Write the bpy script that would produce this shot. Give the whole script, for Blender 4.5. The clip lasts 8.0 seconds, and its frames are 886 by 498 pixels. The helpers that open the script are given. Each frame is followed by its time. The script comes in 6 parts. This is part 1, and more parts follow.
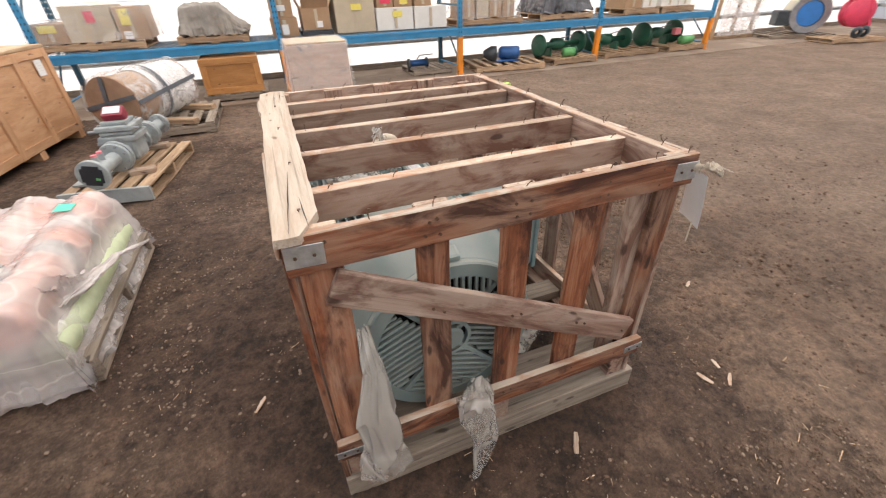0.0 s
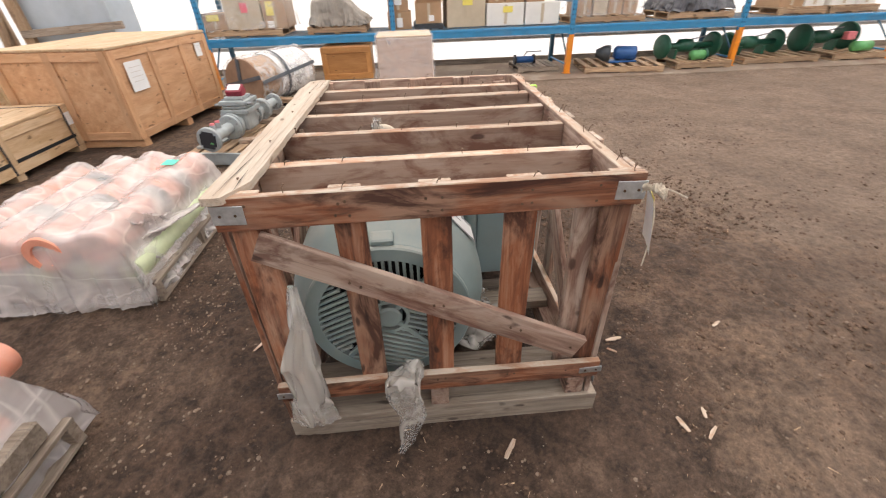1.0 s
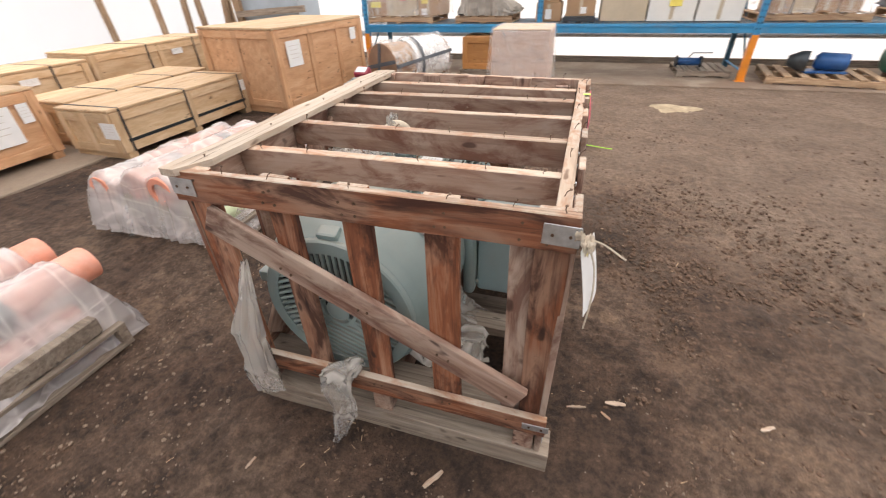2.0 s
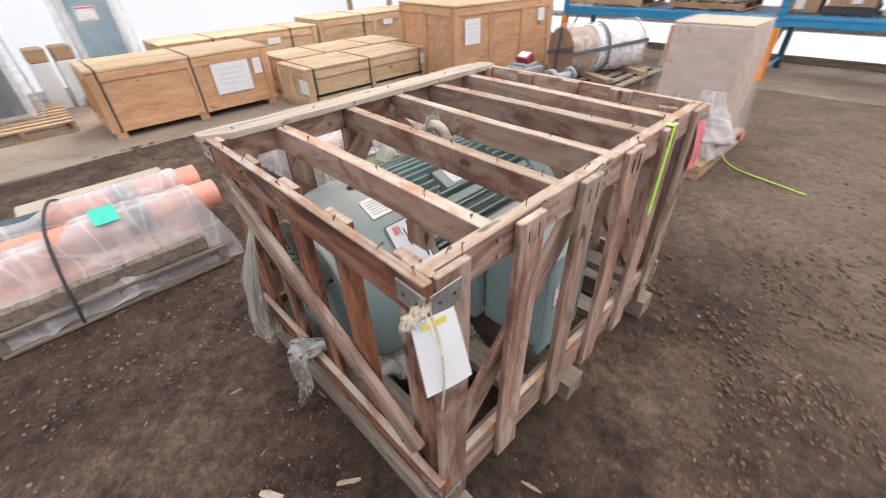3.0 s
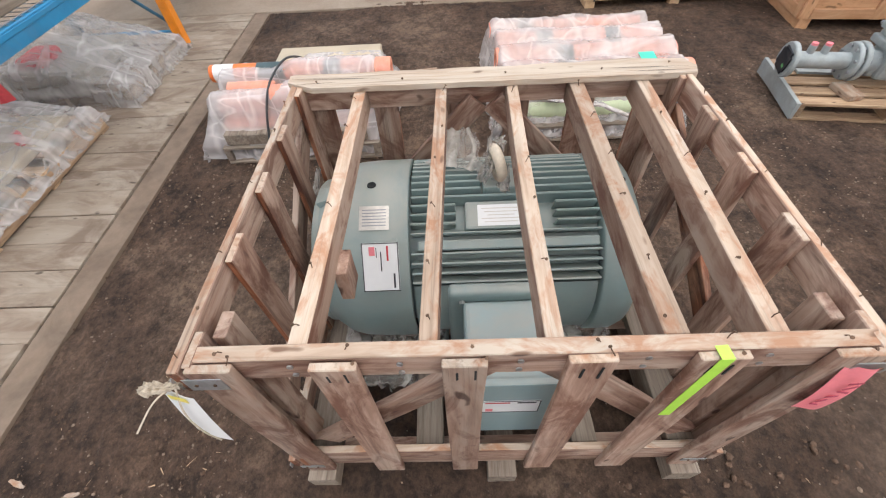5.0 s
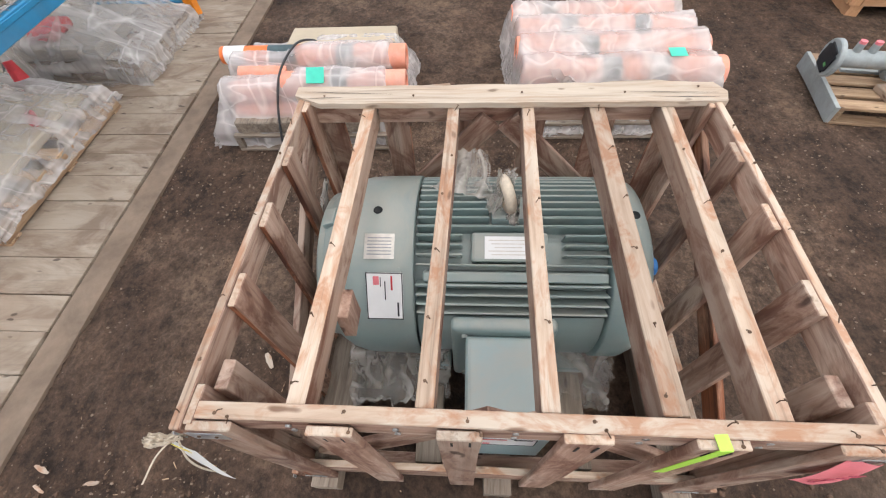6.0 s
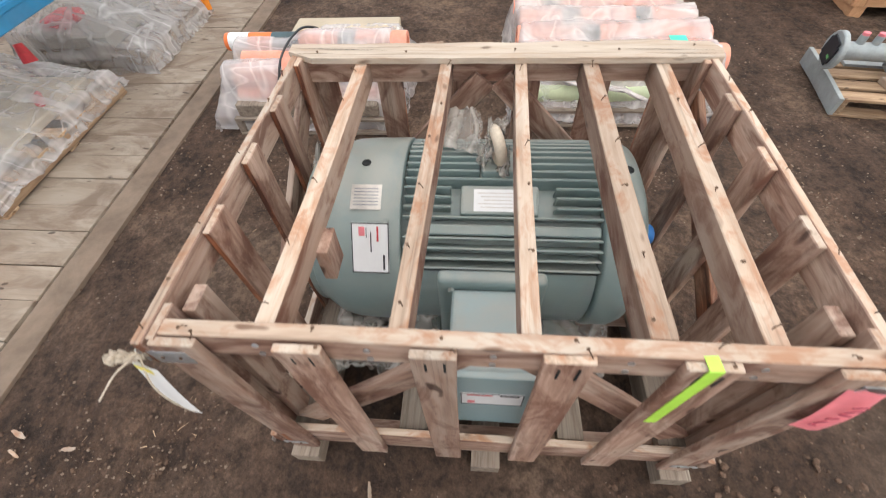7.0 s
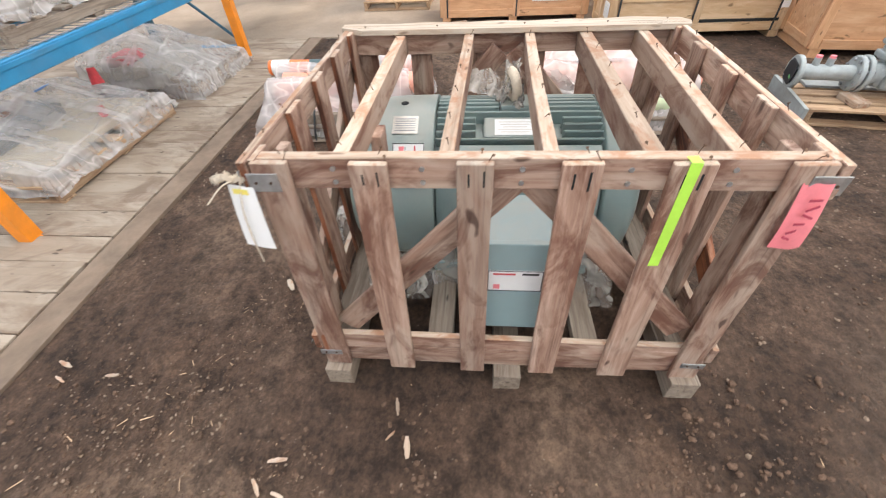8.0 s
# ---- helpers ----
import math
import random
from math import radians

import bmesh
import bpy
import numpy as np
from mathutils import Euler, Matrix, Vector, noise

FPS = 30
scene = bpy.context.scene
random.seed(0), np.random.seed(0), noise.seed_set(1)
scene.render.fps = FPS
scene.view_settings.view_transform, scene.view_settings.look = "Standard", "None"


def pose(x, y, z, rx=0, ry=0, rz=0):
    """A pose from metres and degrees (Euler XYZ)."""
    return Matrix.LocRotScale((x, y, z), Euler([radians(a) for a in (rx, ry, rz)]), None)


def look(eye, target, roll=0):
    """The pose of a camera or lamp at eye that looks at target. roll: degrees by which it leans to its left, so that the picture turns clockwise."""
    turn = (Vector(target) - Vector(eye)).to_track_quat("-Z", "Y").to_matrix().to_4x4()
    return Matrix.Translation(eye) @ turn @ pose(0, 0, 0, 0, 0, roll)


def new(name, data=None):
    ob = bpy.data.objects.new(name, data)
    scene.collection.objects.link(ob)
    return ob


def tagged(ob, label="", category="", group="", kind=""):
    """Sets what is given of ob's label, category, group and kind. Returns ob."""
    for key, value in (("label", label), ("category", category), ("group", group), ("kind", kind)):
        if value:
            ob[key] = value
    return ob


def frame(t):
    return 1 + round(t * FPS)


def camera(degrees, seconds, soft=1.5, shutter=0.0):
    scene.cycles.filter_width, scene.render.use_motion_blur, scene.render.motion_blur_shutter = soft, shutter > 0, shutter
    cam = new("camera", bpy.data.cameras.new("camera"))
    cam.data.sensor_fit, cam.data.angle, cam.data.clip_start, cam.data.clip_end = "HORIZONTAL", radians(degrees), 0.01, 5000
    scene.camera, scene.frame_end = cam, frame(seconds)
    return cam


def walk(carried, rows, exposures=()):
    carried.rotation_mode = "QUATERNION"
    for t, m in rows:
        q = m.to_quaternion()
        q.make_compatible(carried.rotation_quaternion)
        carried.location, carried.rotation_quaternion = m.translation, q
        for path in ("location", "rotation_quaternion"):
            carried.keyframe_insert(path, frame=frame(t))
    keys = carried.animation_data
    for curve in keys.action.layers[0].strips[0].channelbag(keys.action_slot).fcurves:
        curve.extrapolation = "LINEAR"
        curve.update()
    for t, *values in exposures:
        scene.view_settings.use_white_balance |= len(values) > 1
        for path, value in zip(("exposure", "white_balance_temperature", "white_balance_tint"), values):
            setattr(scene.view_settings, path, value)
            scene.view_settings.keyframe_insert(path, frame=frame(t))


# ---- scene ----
cam = camera(94.7, 8.0, soft=1.1, shutter=0.3)
PATH = [
    (0, (0.069, -0.787, 1.475), (0.663, 0.781, 0.385), -1.9),
    (0.5, (0.284, -0.86, 1.46), (0.643, 0.775, 0.366), -2.0),
    (1, (0.546, -0.985, 1.49), (0.654, 0.685, 0.395), -2.0),
    (1.5, (0.831, -0.928, 1.477), (0.643, 0.731, 0.377), -1.9),
    (1.7, (0.947, -0.892, 1.488), (0.628, 0.746, 0.385), -1.9),
    (2.8, (1.54, -0.478, 1.488), (0.465, 0.758, 0.341), -2.3),
    (3, (1.6, -0.348, 1.517), (0.409, 0.765, 0.357), -2.2),
    (3.5, (1.647, -0.02, 1.642), (0.243, 0.723, 0.427), -2.2),
    (4, (1.658, 0.255, 1.723), (0.183, 0.599, 0.416), -2.5),
    (4.2, (1.639, 0.36, 1.745), (0.187, 0.568, 0.386), -2.7),
    (5.3, (1.447, 0.621, 1.85), (0.242, 0.532, 0.256), -4.3),
    (5.5, (1.409, 0.628, 1.878), (0.234, 0.527, 0.263), -4.3),
    (6, (1.32, 0.618, 1.928), (0.188, 0.496, 0.283), -4.5),
    (6.5, (1.305, 0.634, 1.913), (0.168, 0.494, 0.273), -4.6),
    (7, (1.465, 0.676, 1.777), (0.27, 0.527, 0.181), -4.1),
    (7.5, (1.732, 0.736, 1.651), (0.409, 0.577, 0.159), -3.7),
    (8, (2.028, 0.61, 1.57), (0.582, 0.448, 0.199), -3.3),
]
walk(cam, [(t, look(eye, target, roll)) for t, eye, target, roll in PATH],
     [(0.0, 0.56, 7250, 13), (1.7, 0.58, 7250, 13), (3.0, 0.54, 6600, 11), (4.0, 0.47, 6700, 10), (5.5, 0.47, 6680, 10), (6.5, 0.47, 6720, 10), (7.5, 0.64, 6850, 9), (8.0, 0.78, 6750, 9)])

# ---- world and light ----
world = bpy.data.worlds.new("world")
scene.world = world
world.use_nodes = True
wn = world.node_tree.nodes
sky = wn.new("ShaderNodeTexSky")
sky.sky_type, sky.sun_disc = "NISHITA", False
sky.sun_elevation, sky.sun_rotation = radians(60), radians(-31)
world.node_tree.links.new(sky.outputs[0], wn["Background"].inputs[0])
wn["Background"].inputs[1].default_value = 0.15
sun = new("sun", bpy.data.lights.new("sun", "SUN"))
sun.data.energy, sun.data.angle, sun.data.color = 5.0, radians(20), (1.0, 0.93, 0.84)
sun.matrix_basis = look((-2.6, 4.4, 9), (0, 0, 0))


# ---- materials ----
def material(name, rough=0.6, metal=0.0):
    m = bpy.data.materials.new(name)
    m.use_nodes = True
    b = m.node_tree.nodes["Principled BSDF"]
    b.inputs["Roughness"].default_value, b.inputs["Metallic"].default_value = rough, metal
    return m, m.node_tree.nodes, m.node_tree.links, b


def coords(n, l, scale, shift=True):
    """Object coordinates, stretched, and shifted by the object's own random number."""
    c = n.new("ShaderNodeTexCoord")
    mp = n.new("ShaderNodeMapping")
    mp.inputs["Scale"].default_value = scale
    l.new(c.outputs["Object"], mp.inputs["Vector"])
    if shift:
        info = n.new("ShaderNodeObjectInfo")
        mul = n.new("ShaderNodeMath")
        mul.operation, mul.inputs[1].default_value = "MULTIPLY", 37.0
        l.new(info.outputs["Random"], mul.inputs[0])
        l.new(mul.outputs[0], mp.inputs["Location"])
    return mp.outputs[0]


def noise_tex(n, l, vec, scale, detail=4, rough=0.6, distort=0.0):
    t = n.new("ShaderNodeTexNoise")
    t.inputs["Scale"].default_value, t.inputs["Detail"].default_value = scale, detail
    t.inputs["Roughness"].default_value, t.inputs["Distortion"].default_value = rough, distort
    l.new(vec, t.inputs["Vector"])
    return t.outputs["Fac"]


def ramp(n, l, fac, stops):
    r = n.new("ShaderNodeValToRGB")
    while len(r.color_ramp.elements) < len(stops):
        r.color_ramp.elements.new(0.5)
    for e, (p, c) in zip(r.color_ramp.elements, stops):
        e.position, e.color = p, (*c, 1)
    l.new(fac, r.inputs["Fac"])
    return r.outputs["Color"]


def blend(n, l, kind, fac, a, b):
    m = n.new("ShaderNodeMix")
    m.data_type, m.blend_type = "RGBA", kind
    if isinstance(fac, float):
        m.inputs["Factor"].default_value = fac
    else:
        l.new(fac, m.inputs["Factor"])
    for s, v in ((m.inputs["A"], a), (m.inputs["B"], b)):
        if isinstance(v, tuple):
            s.default_value = (*v, 1)
        else:
            l.new(v, s)
    return m.outputs["Result"]


def bump(n, l, b, height, strength, distance):
    k = n.new("ShaderNodeBump")
    k.inputs["Strength"].default_value, k.inputs["Distance"].default_value = strength, distance
    l.new(height, k.inputs["Height"])
    l.new(k.outputs[0], b.inputs["Normal"])


def wood(name, dark, mid, light, stain, stain_amount=0.5, rough=0.72, grain=1.0, patch=1.6, spread=0.23, streak=0.6, across=9.0, vary=0.2, bleach=None):
    """Sawn softwood: grain along local x, broad stains, bleached patches, knots."""
    m, n, l, b = material(name, rough)
    v = coords(n, l, (1.1, 15 * grain, 15 * grain))
    g = noise_tex(n, l, v, 2.4, 6, 0.65, 0.6)
    col = ramp(n, l, g, [(0.5 - spread, dark), (0.5, mid), (0.5 + spread, light)])
    if bleach:
        w = noise_tex(n, l, coords(n, l, (1.7, 6, 6)), 1.3, 4, 0.6, 0.9)
        col = blend(n, l, "MIX", ramp(n, l, w, [(0.46, (0, 0, 0)), (0.62, (0.8,) * 3)]), col, bleach)
    v2 = coords(n, l, (patch, across, across))
    s = noise_tex(n, l, v2, 1.6, 5, 0.65, 1.0)
    sr = ramp(n, l, s, [(0.47, (0, 0, 0)), (0.62, (stain_amount,) * 3)])
    col = blend(n, l, "MIX", sr, col, stain)
    v4 = coords(n, l, (0.8, 48, 48))
    line = noise_tex(n, l, v4, 1.4, 4, 0.6, 0.4)
    col = blend(n, l, "MIX", ramp(n, l, line, [(0.56, (0, 0, 0)), (0.70, (streak,) * 3)]), col, tuple(0.45 * q for q in dark))
    v3 = coords(n, l, (7, 18, 18))
    k = noise_tex(n, l, v3, 1.3, 1, 0.4)
    kr = ramp(n, l, k, [(0.71, (0, 0, 0)), (0.77, (0.8,) * 3)])
    col = blend(n, l, "MIX", kr, col, tuple(0.35 * c for c in stain))
    info = n.new("ShaderNodeObjectInfo")
    hue = n.new("ShaderNodeHueSaturation")
    mr = n.new("ShaderNodeMapRange")
    mr.inputs["To Min"].default_value, mr.inputs["To Max"].default_value = 1 - vary, 1 + vary
    l.new(info.outputs["Random"], mr.inputs["Value"])
    l.new(mr.outputs[0], hue.inputs["Value"])
    l.new(col, hue.inputs["Color"])
    l.new(hue.outputs[0], b.inputs["Base Color"])
    bump(n, l, b, g, 0.6, 0.004)
    return m


def plain(name, colour, rough=0.5, metal=0.0, vary=0.25, scale=6.0, dirt=None, bump_amount=0.1, dirt_amount=0.6, dust=None):
    """Paint, plastic or card with soft variation and specks."""
    m, n, l, b = material(name, rough, metal)
    v = coords(n, l, (1, 1, 1))
    a = noise_tex(n, l, v, scale, 5, 0.65)
    lo, hi = tuple(c * (1 - vary) for c in colour), tuple(min(1, c * (1 + vary)) for c in colour)
    col = ramp(n, l, a, [(0.3, lo), (0.7, hi)])
    if dirt:
        d = noise_tex(n, l, v, scale * 0.45, 6, 0.7, 0.5)
        col = blend(n, l, "MIX", ramp(n, l, d, [(0.48, (0, 0, 0)), (0.72, (dirt_amount,) * 3)]), col, dirt)
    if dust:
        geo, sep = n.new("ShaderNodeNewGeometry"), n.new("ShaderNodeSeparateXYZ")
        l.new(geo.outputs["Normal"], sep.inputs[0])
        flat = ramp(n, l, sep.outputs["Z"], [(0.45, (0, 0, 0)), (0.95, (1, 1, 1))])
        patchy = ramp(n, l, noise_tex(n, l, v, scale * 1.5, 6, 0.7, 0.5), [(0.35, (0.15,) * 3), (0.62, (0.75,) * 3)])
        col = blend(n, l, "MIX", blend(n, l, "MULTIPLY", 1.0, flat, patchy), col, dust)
    l.new(col, b.inputs["Base Color"])
    f = noise_tex(n, l, v, scale * 14, 3, 0.6)
    bump(n, l, b, f, bump_amount, 0.002)
    return m


WOOD_RED = wood("stained_wood", (0.115, 0.036, 0.016), (0.27, 0.092, 0.040), (0.42, 0.215, 0.13), (0.05, 0.014, 0.007), 0.9, spread=0.2, streak=0.5, patch=1.9, across=7, bleach=(0.36, 0.215, 0.145))
WOOD_SIDE = wood("weathered_wood", (0.22, 0.124, 0.088), (0.375, 0.236, 0.174), (0.51, 0.365, 0.29), (0.13, 0.048, 0.028), 0.8, spread=0.2, streak=0.5, patch=2.0, across=6, bleach=(0.47, 0.36, 0.285))
WOOD_JOIST = wood("joist_wood", (0.215, 0.125, 0.085), (0.31, 0.205, 0.152), (0.40, 0.29, 0.225), (0.13, 0.043, 0.022), 0.85, spread=0.28, streak=0.25, patch=2.0, across=4.5, bleach=(0.36, 0.27, 0.215))
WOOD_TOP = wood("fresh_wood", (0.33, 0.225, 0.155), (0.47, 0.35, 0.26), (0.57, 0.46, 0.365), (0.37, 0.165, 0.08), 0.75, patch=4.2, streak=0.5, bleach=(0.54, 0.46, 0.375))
WOOD_LID = wood("pale_dry_wood", (0.40, 0.31, 0.235), (0.55, 0.455, 0.36), (0.63, 0.54, 0.44), (0.44, 0.29, 0.19), 0.4)
WOOD_GREY = wood("grey_wood", (0.17, 0.13, 0.10), (0.28, 0.225, 0.175), (0.37, 0.31, 0.25), (0.12, 0.08, 0.055), 0.5)
WOOD_PALLET = wood("pallet_wood", (0.27, 0.165, 0.095), (0.42, 0.28, 0.17), (0.54, 0.40, 0.265), (0.21, 0.12, 0.07), 0.5)
PLY = wood("plywood", (0.44, 0.225, 0.11), (0.585, 0.328, 0.178), (0.65, 0.405, 0.245), (0.44, 0.232, 0.105), 0.4, 0.6, 0.35, streak=0.12, vary=0.12)
PLY_PALE = wood("pale_plywood", (0.46, 0.30, 0.17), (0.60, 0.42, 0.255), (0.68, 0.51, 0.34), (0.46, 0.27, 0.13), 0.45, 0.6, 0.35, streak=0.15, vary=0.12)
PLY_ORANGE = wood("orange_plywood", (0.42, 0.18, 0.055), (0.52, 0.24, 0.08), (0.60, 0.30, 0.11), (0.40, 0.16, 0.045), 0.4, 0.55, 0.35, streak=0.12)
MAT_PLANK = wood("worn_plank", (0.24, 0.185, 0.135), (0.31, 0.245, 0.185), (0.37, 0.30, 0.235), (0.17, 0.115, 0.08), 0.75, 0.85, 0.4, 1.1, 0.4, 0.2, across=2.2, vary=0.07, bleach=(0.40, 0.335, 0.265))
MAT_EDGE = plain("dirty_edge", (0.20, 0.145, 0.105), 0.9, 0.0, 0.3, 5.0, (0.30, 0.23, 0.17), 0.5, 0.6)
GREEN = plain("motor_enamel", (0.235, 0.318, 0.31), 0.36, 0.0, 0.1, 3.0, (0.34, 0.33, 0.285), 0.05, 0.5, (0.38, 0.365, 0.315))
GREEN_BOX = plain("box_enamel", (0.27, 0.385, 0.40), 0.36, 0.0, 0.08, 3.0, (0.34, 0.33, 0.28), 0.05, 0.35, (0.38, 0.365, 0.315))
# near-black: puts the shade inside openings, slits and cracks into the colour
DARK = plain("gap_shade", (0.012, 0.014, 0.014), 0.8)
GALV = plain("galvanised_steel", (0.52, 0.54, 0.55), 0.42, 0.85, 0.25, 30.0, (0.30, 0.28, 0.26))
NAIL = plain("rusty_steel", (0.14, 0.085, 0.055), 0.6, 0.6, 0.4, 60.0)
WHITE = plain("white_paper", (0.80, 0.80, 0.79), 0.55, 0.0, 0.04, 12.0)
FOIL = plain("metal_label", (0.62, 0.58, 0.53), 0.35, 0.55, 0.15, 40.0)
RED = plain("red_paint", (0.55, 0.035, 0.045), 0.5, 0.0, 0.2, 20.0)
PINK = plain("pink_paper", (0.85, 0.24, 0.27), 0.6, 0.0, 0.12, 14.0)
INK = plain("ink", (0.02, 0.02, 0.025), 0.6)
INK_PINK = plain("marker_ink", (0.42, 0.05, 0.09), 0.6)
LIME = plain("lime_tape", (0.48, 0.85, 0.10), 0.45, 0.0, 0.1, 20.0)
TEAL = plain("teal_tape", (0.05, 0.62, 0.45), 0.4, 0.0, 0.08, 20.0)
YELLOW = plain("yellow_paper", (0.80, 0.68, 0.15), 0.55, 0.0, 0.08, 20.0)
BLUE = plain("rack_blue", (0.025, 0.24, 0.46), 0.42, 0.0, 0.15, 5.0, (0.20, 0.22, 0.24), 0.05, 0.3)
BLUE_DARK = plain("rack_dark_blue", (0.03, 0.10, 0.15), 0.5, 0.0, 0.2, 5.0)
ORANGE = plain("guard_orange", (0.85, 0.27, 0.02), 0.42, 0.0, 0.12, 6.0, (0.35, 0.16, 0.06), 0.05, 0.4)
STEEL = plain("grey_steel", (0.30, 0.31, 0.32), 0.45, 0.4, 0.2, 8.0)
PUMP = plain("pump_grey", (0.34, 0.38, 0.385), 0.42, 0.1, 0.18, 8.0, (0.22, 0.20, 0.17))
PUMP_BLUE = plain("pump_blue", (0.03, 0.12, 0.33), 0.4, 0.1, 0.2, 8.0)
DARK_STEEL = plain("dark_steel", (0.06, 0.07, 0.08), 0.45, 0.4, 0.3, 8.0)
GREEN_DARK = plain("pump_green", (0.015, 0.10, 0.06), 0.35, 0.0, 0.25, 8.0)
GREEN_LIGHT = plain("valve_green", (0.12, 0.40, 0.14), 0.4, 0.0, 0.2, 8.0)
CARD = plain("cardboard", (0.40, 0.25, 0.145), 0.75, 0.0, 0.12, 4.0, (0.30, 0.18, 0.10))
CARD_PALE = plain("pale_cardboard", (0.50, 0.42, 0.31), 0.75, 0.0, 0.1, 4.0)
CARD_WHITE = plain("white_cardboard", (0.72, 0.71, 0.67), 0.7, 0.0, 0.06, 4.0)
GREY_PANEL = plain("grey_panel", (0.085, 0.10, 0.115), 0.35, 0.1, 0.15, 3.0)
WHITE_PANEL = plain("white_panel", (0.68, 0.70, 0.70), 0.4, 0.0, 0.06, 3.0)
BEIGE = plain("beige_paint", (0.55, 0.50, 0.40), 0.45, 0.0, 0.12, 5.0)
BLUE_PLATE = plain("blue_plate", (0.03, 0.20, 0.55), 0.45, 0.0, 0.1, 5.0)
HOSE_RED = plain("hose_reel_red", (0.72, 0.06, 0.12), 0.45, 0.0, 0.15, 6.0)
TUBE = plain("salmon_roll", (0.80, 0.33, 0.22), 0.5, 0.0, 0.15, 7.0, (0.85, 0.50, 0.42))
TUBE_BRIGHT = plain("orange_roll", (0.85, 0.20, 0.05), 0.45, 0.0, 0.12, 7.0)
TUBE_GREEN = plain("pale_green_end", (0.55, 0.62, 0.40), 0.6, 0.0, 0.12, 9.0)
TUBE_DARK = plain("dark_band", (0.06, 0.10, 0.11), 0.5, 0.0, 0.2, 9.0)
STRAP = plain("black_strap", (0.035, 0.037, 0.04), 0.5, 0.0, 0.2, 20.0)
DISC = plain("brown_board", (0.30, 0.185, 0.12), 0.7, 0.0, 0.2, 5.0, (0.22, 0.13, 0.085))
STRAP_GREY = plain("grey_strap", (0.10, 0.11, 0.125), 0.55, 0.0, 0.2, 20.0)
STRAW = plain("wood_sliver", (0.62, 0.42, 0.26), 0.75, 0.0, 0.3, 25.0)
ROPE = plain("rope_fibre", (0.55, 0.47, 0.37), 0.9, 0.0, 0.2, 60.0)


def dirt_material():
    m, n, l, b = material("dirt", 0.92)
    v = coords(n, l, (1, 1, 1), False)
    big = noise_tex(n, l, v, 0.8, 5, 0.6, 0.3)
    mid = noise_tex(n, l, v, 5.0, 8, 0.72)
    fine = noise_tex(n, l, v, 60.0, 6, 0.75)
    col = ramp(n, l, big, [(0.36, (0.066, 0.038, 0.0245)), (0.5, (0.132, 0.081, 0.055)), (0.64, (0.215, 0.143, 0.10))])
    col = blend(n, l, "MULTIPLY", 0.75, col, ramp(n, l, mid, [(0.37, (0.34, 0.32, 0.30)), (0.5, (0.93, 0.93, 0.93)), (0.63, (1.4, 1.38, 1.34))]))
    col = blend(n, l, "MULTIPLY", 0.6, col, ramp(n, l, fine, [(0.34, (0.4, 0.38, 0.36)), (0.53, (0.98, 0.98, 0.98)), (0.70, (1.6, 1.56, 1.5))]))
    # paler toward the north-east: drier soil, with grazing light painted in too
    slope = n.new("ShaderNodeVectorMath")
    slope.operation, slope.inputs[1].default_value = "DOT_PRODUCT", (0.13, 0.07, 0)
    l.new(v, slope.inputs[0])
    dry_lit = n.new("ShaderNodeMath")
    dry_lit.operation, dry_lit.inputs[1].default_value = "MULTIPLY_ADD", 1.0
    l.new(slope.outputs["Value"], dry_lit.inputs[0])
    l.new(noise_tex(n, l, v, 0.35, 4, 0.6), dry_lit.inputs[2])
    col = blend(n, l, "MULTIPLY", 1.0, col, ramp(n, l, dry_lit.outputs[0], [(0.60, (0.9, 0.89, 0.88)), (0.9, (1.5, 1.5, 1.48))]))
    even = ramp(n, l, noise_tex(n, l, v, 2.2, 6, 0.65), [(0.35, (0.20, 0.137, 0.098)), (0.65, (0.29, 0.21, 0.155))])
    col = blend(n, l, "MIX", ramp(n, l, dry_lit.outputs[0], [(0.74, (0, 0, 0)), (1.0, (0.8,) * 3)]), col, even)
    lump = noise_tex(n, l, v, 20.0, 5, 0.7)
    col = blend(n, l, "MULTIPLY", 0.8, col, ramp(n, l, lump, [(0.36, (0.68, 0.66, 0.64)), (0.6, (1.15, 1.14, 1.12))]))
    vor = n.new("ShaderNodeTexVoronoi")
    vor.inputs["Scale"].default_value = 26.0
    l.new(v, vor.inputs["Vector"])
    spec = ramp(n, l, vor.outputs["Distance"], [(0.05, (1, 1, 1)), (0.10, (0, 0, 0))])
    pick = ramp(n, l, noise_tex(n, l, v, 9.0, 2), [(0.50, (0, 0, 0)), (0.58, (0.85, 0.85, 0.85))])
    both = blend(n, l, "MULTIPLY", 1.0, spec, pick)
    col = blend(n, l, "MIX", both, col, (0.42, 0.34, 0.26))
    l.new(col, b.inputs["Base Color"])
    h = n.new("ShaderNodeMath")
    h.operation = "ADD"
    l.new(mid, h.inputs[0])
    l.new(fine, h.inputs[1])
    h2 = n.new("ShaderNodeMath")
    h2.operation = "ADD"
    l.new(h.outputs[0], h2.inputs[0])
    l.new(noise_tex(n, l, v, 18.0, 6, 0.7), h2.inputs[1])
    bump(n, l, b, h2.outputs[0], 0.9, 0.035)
    return m


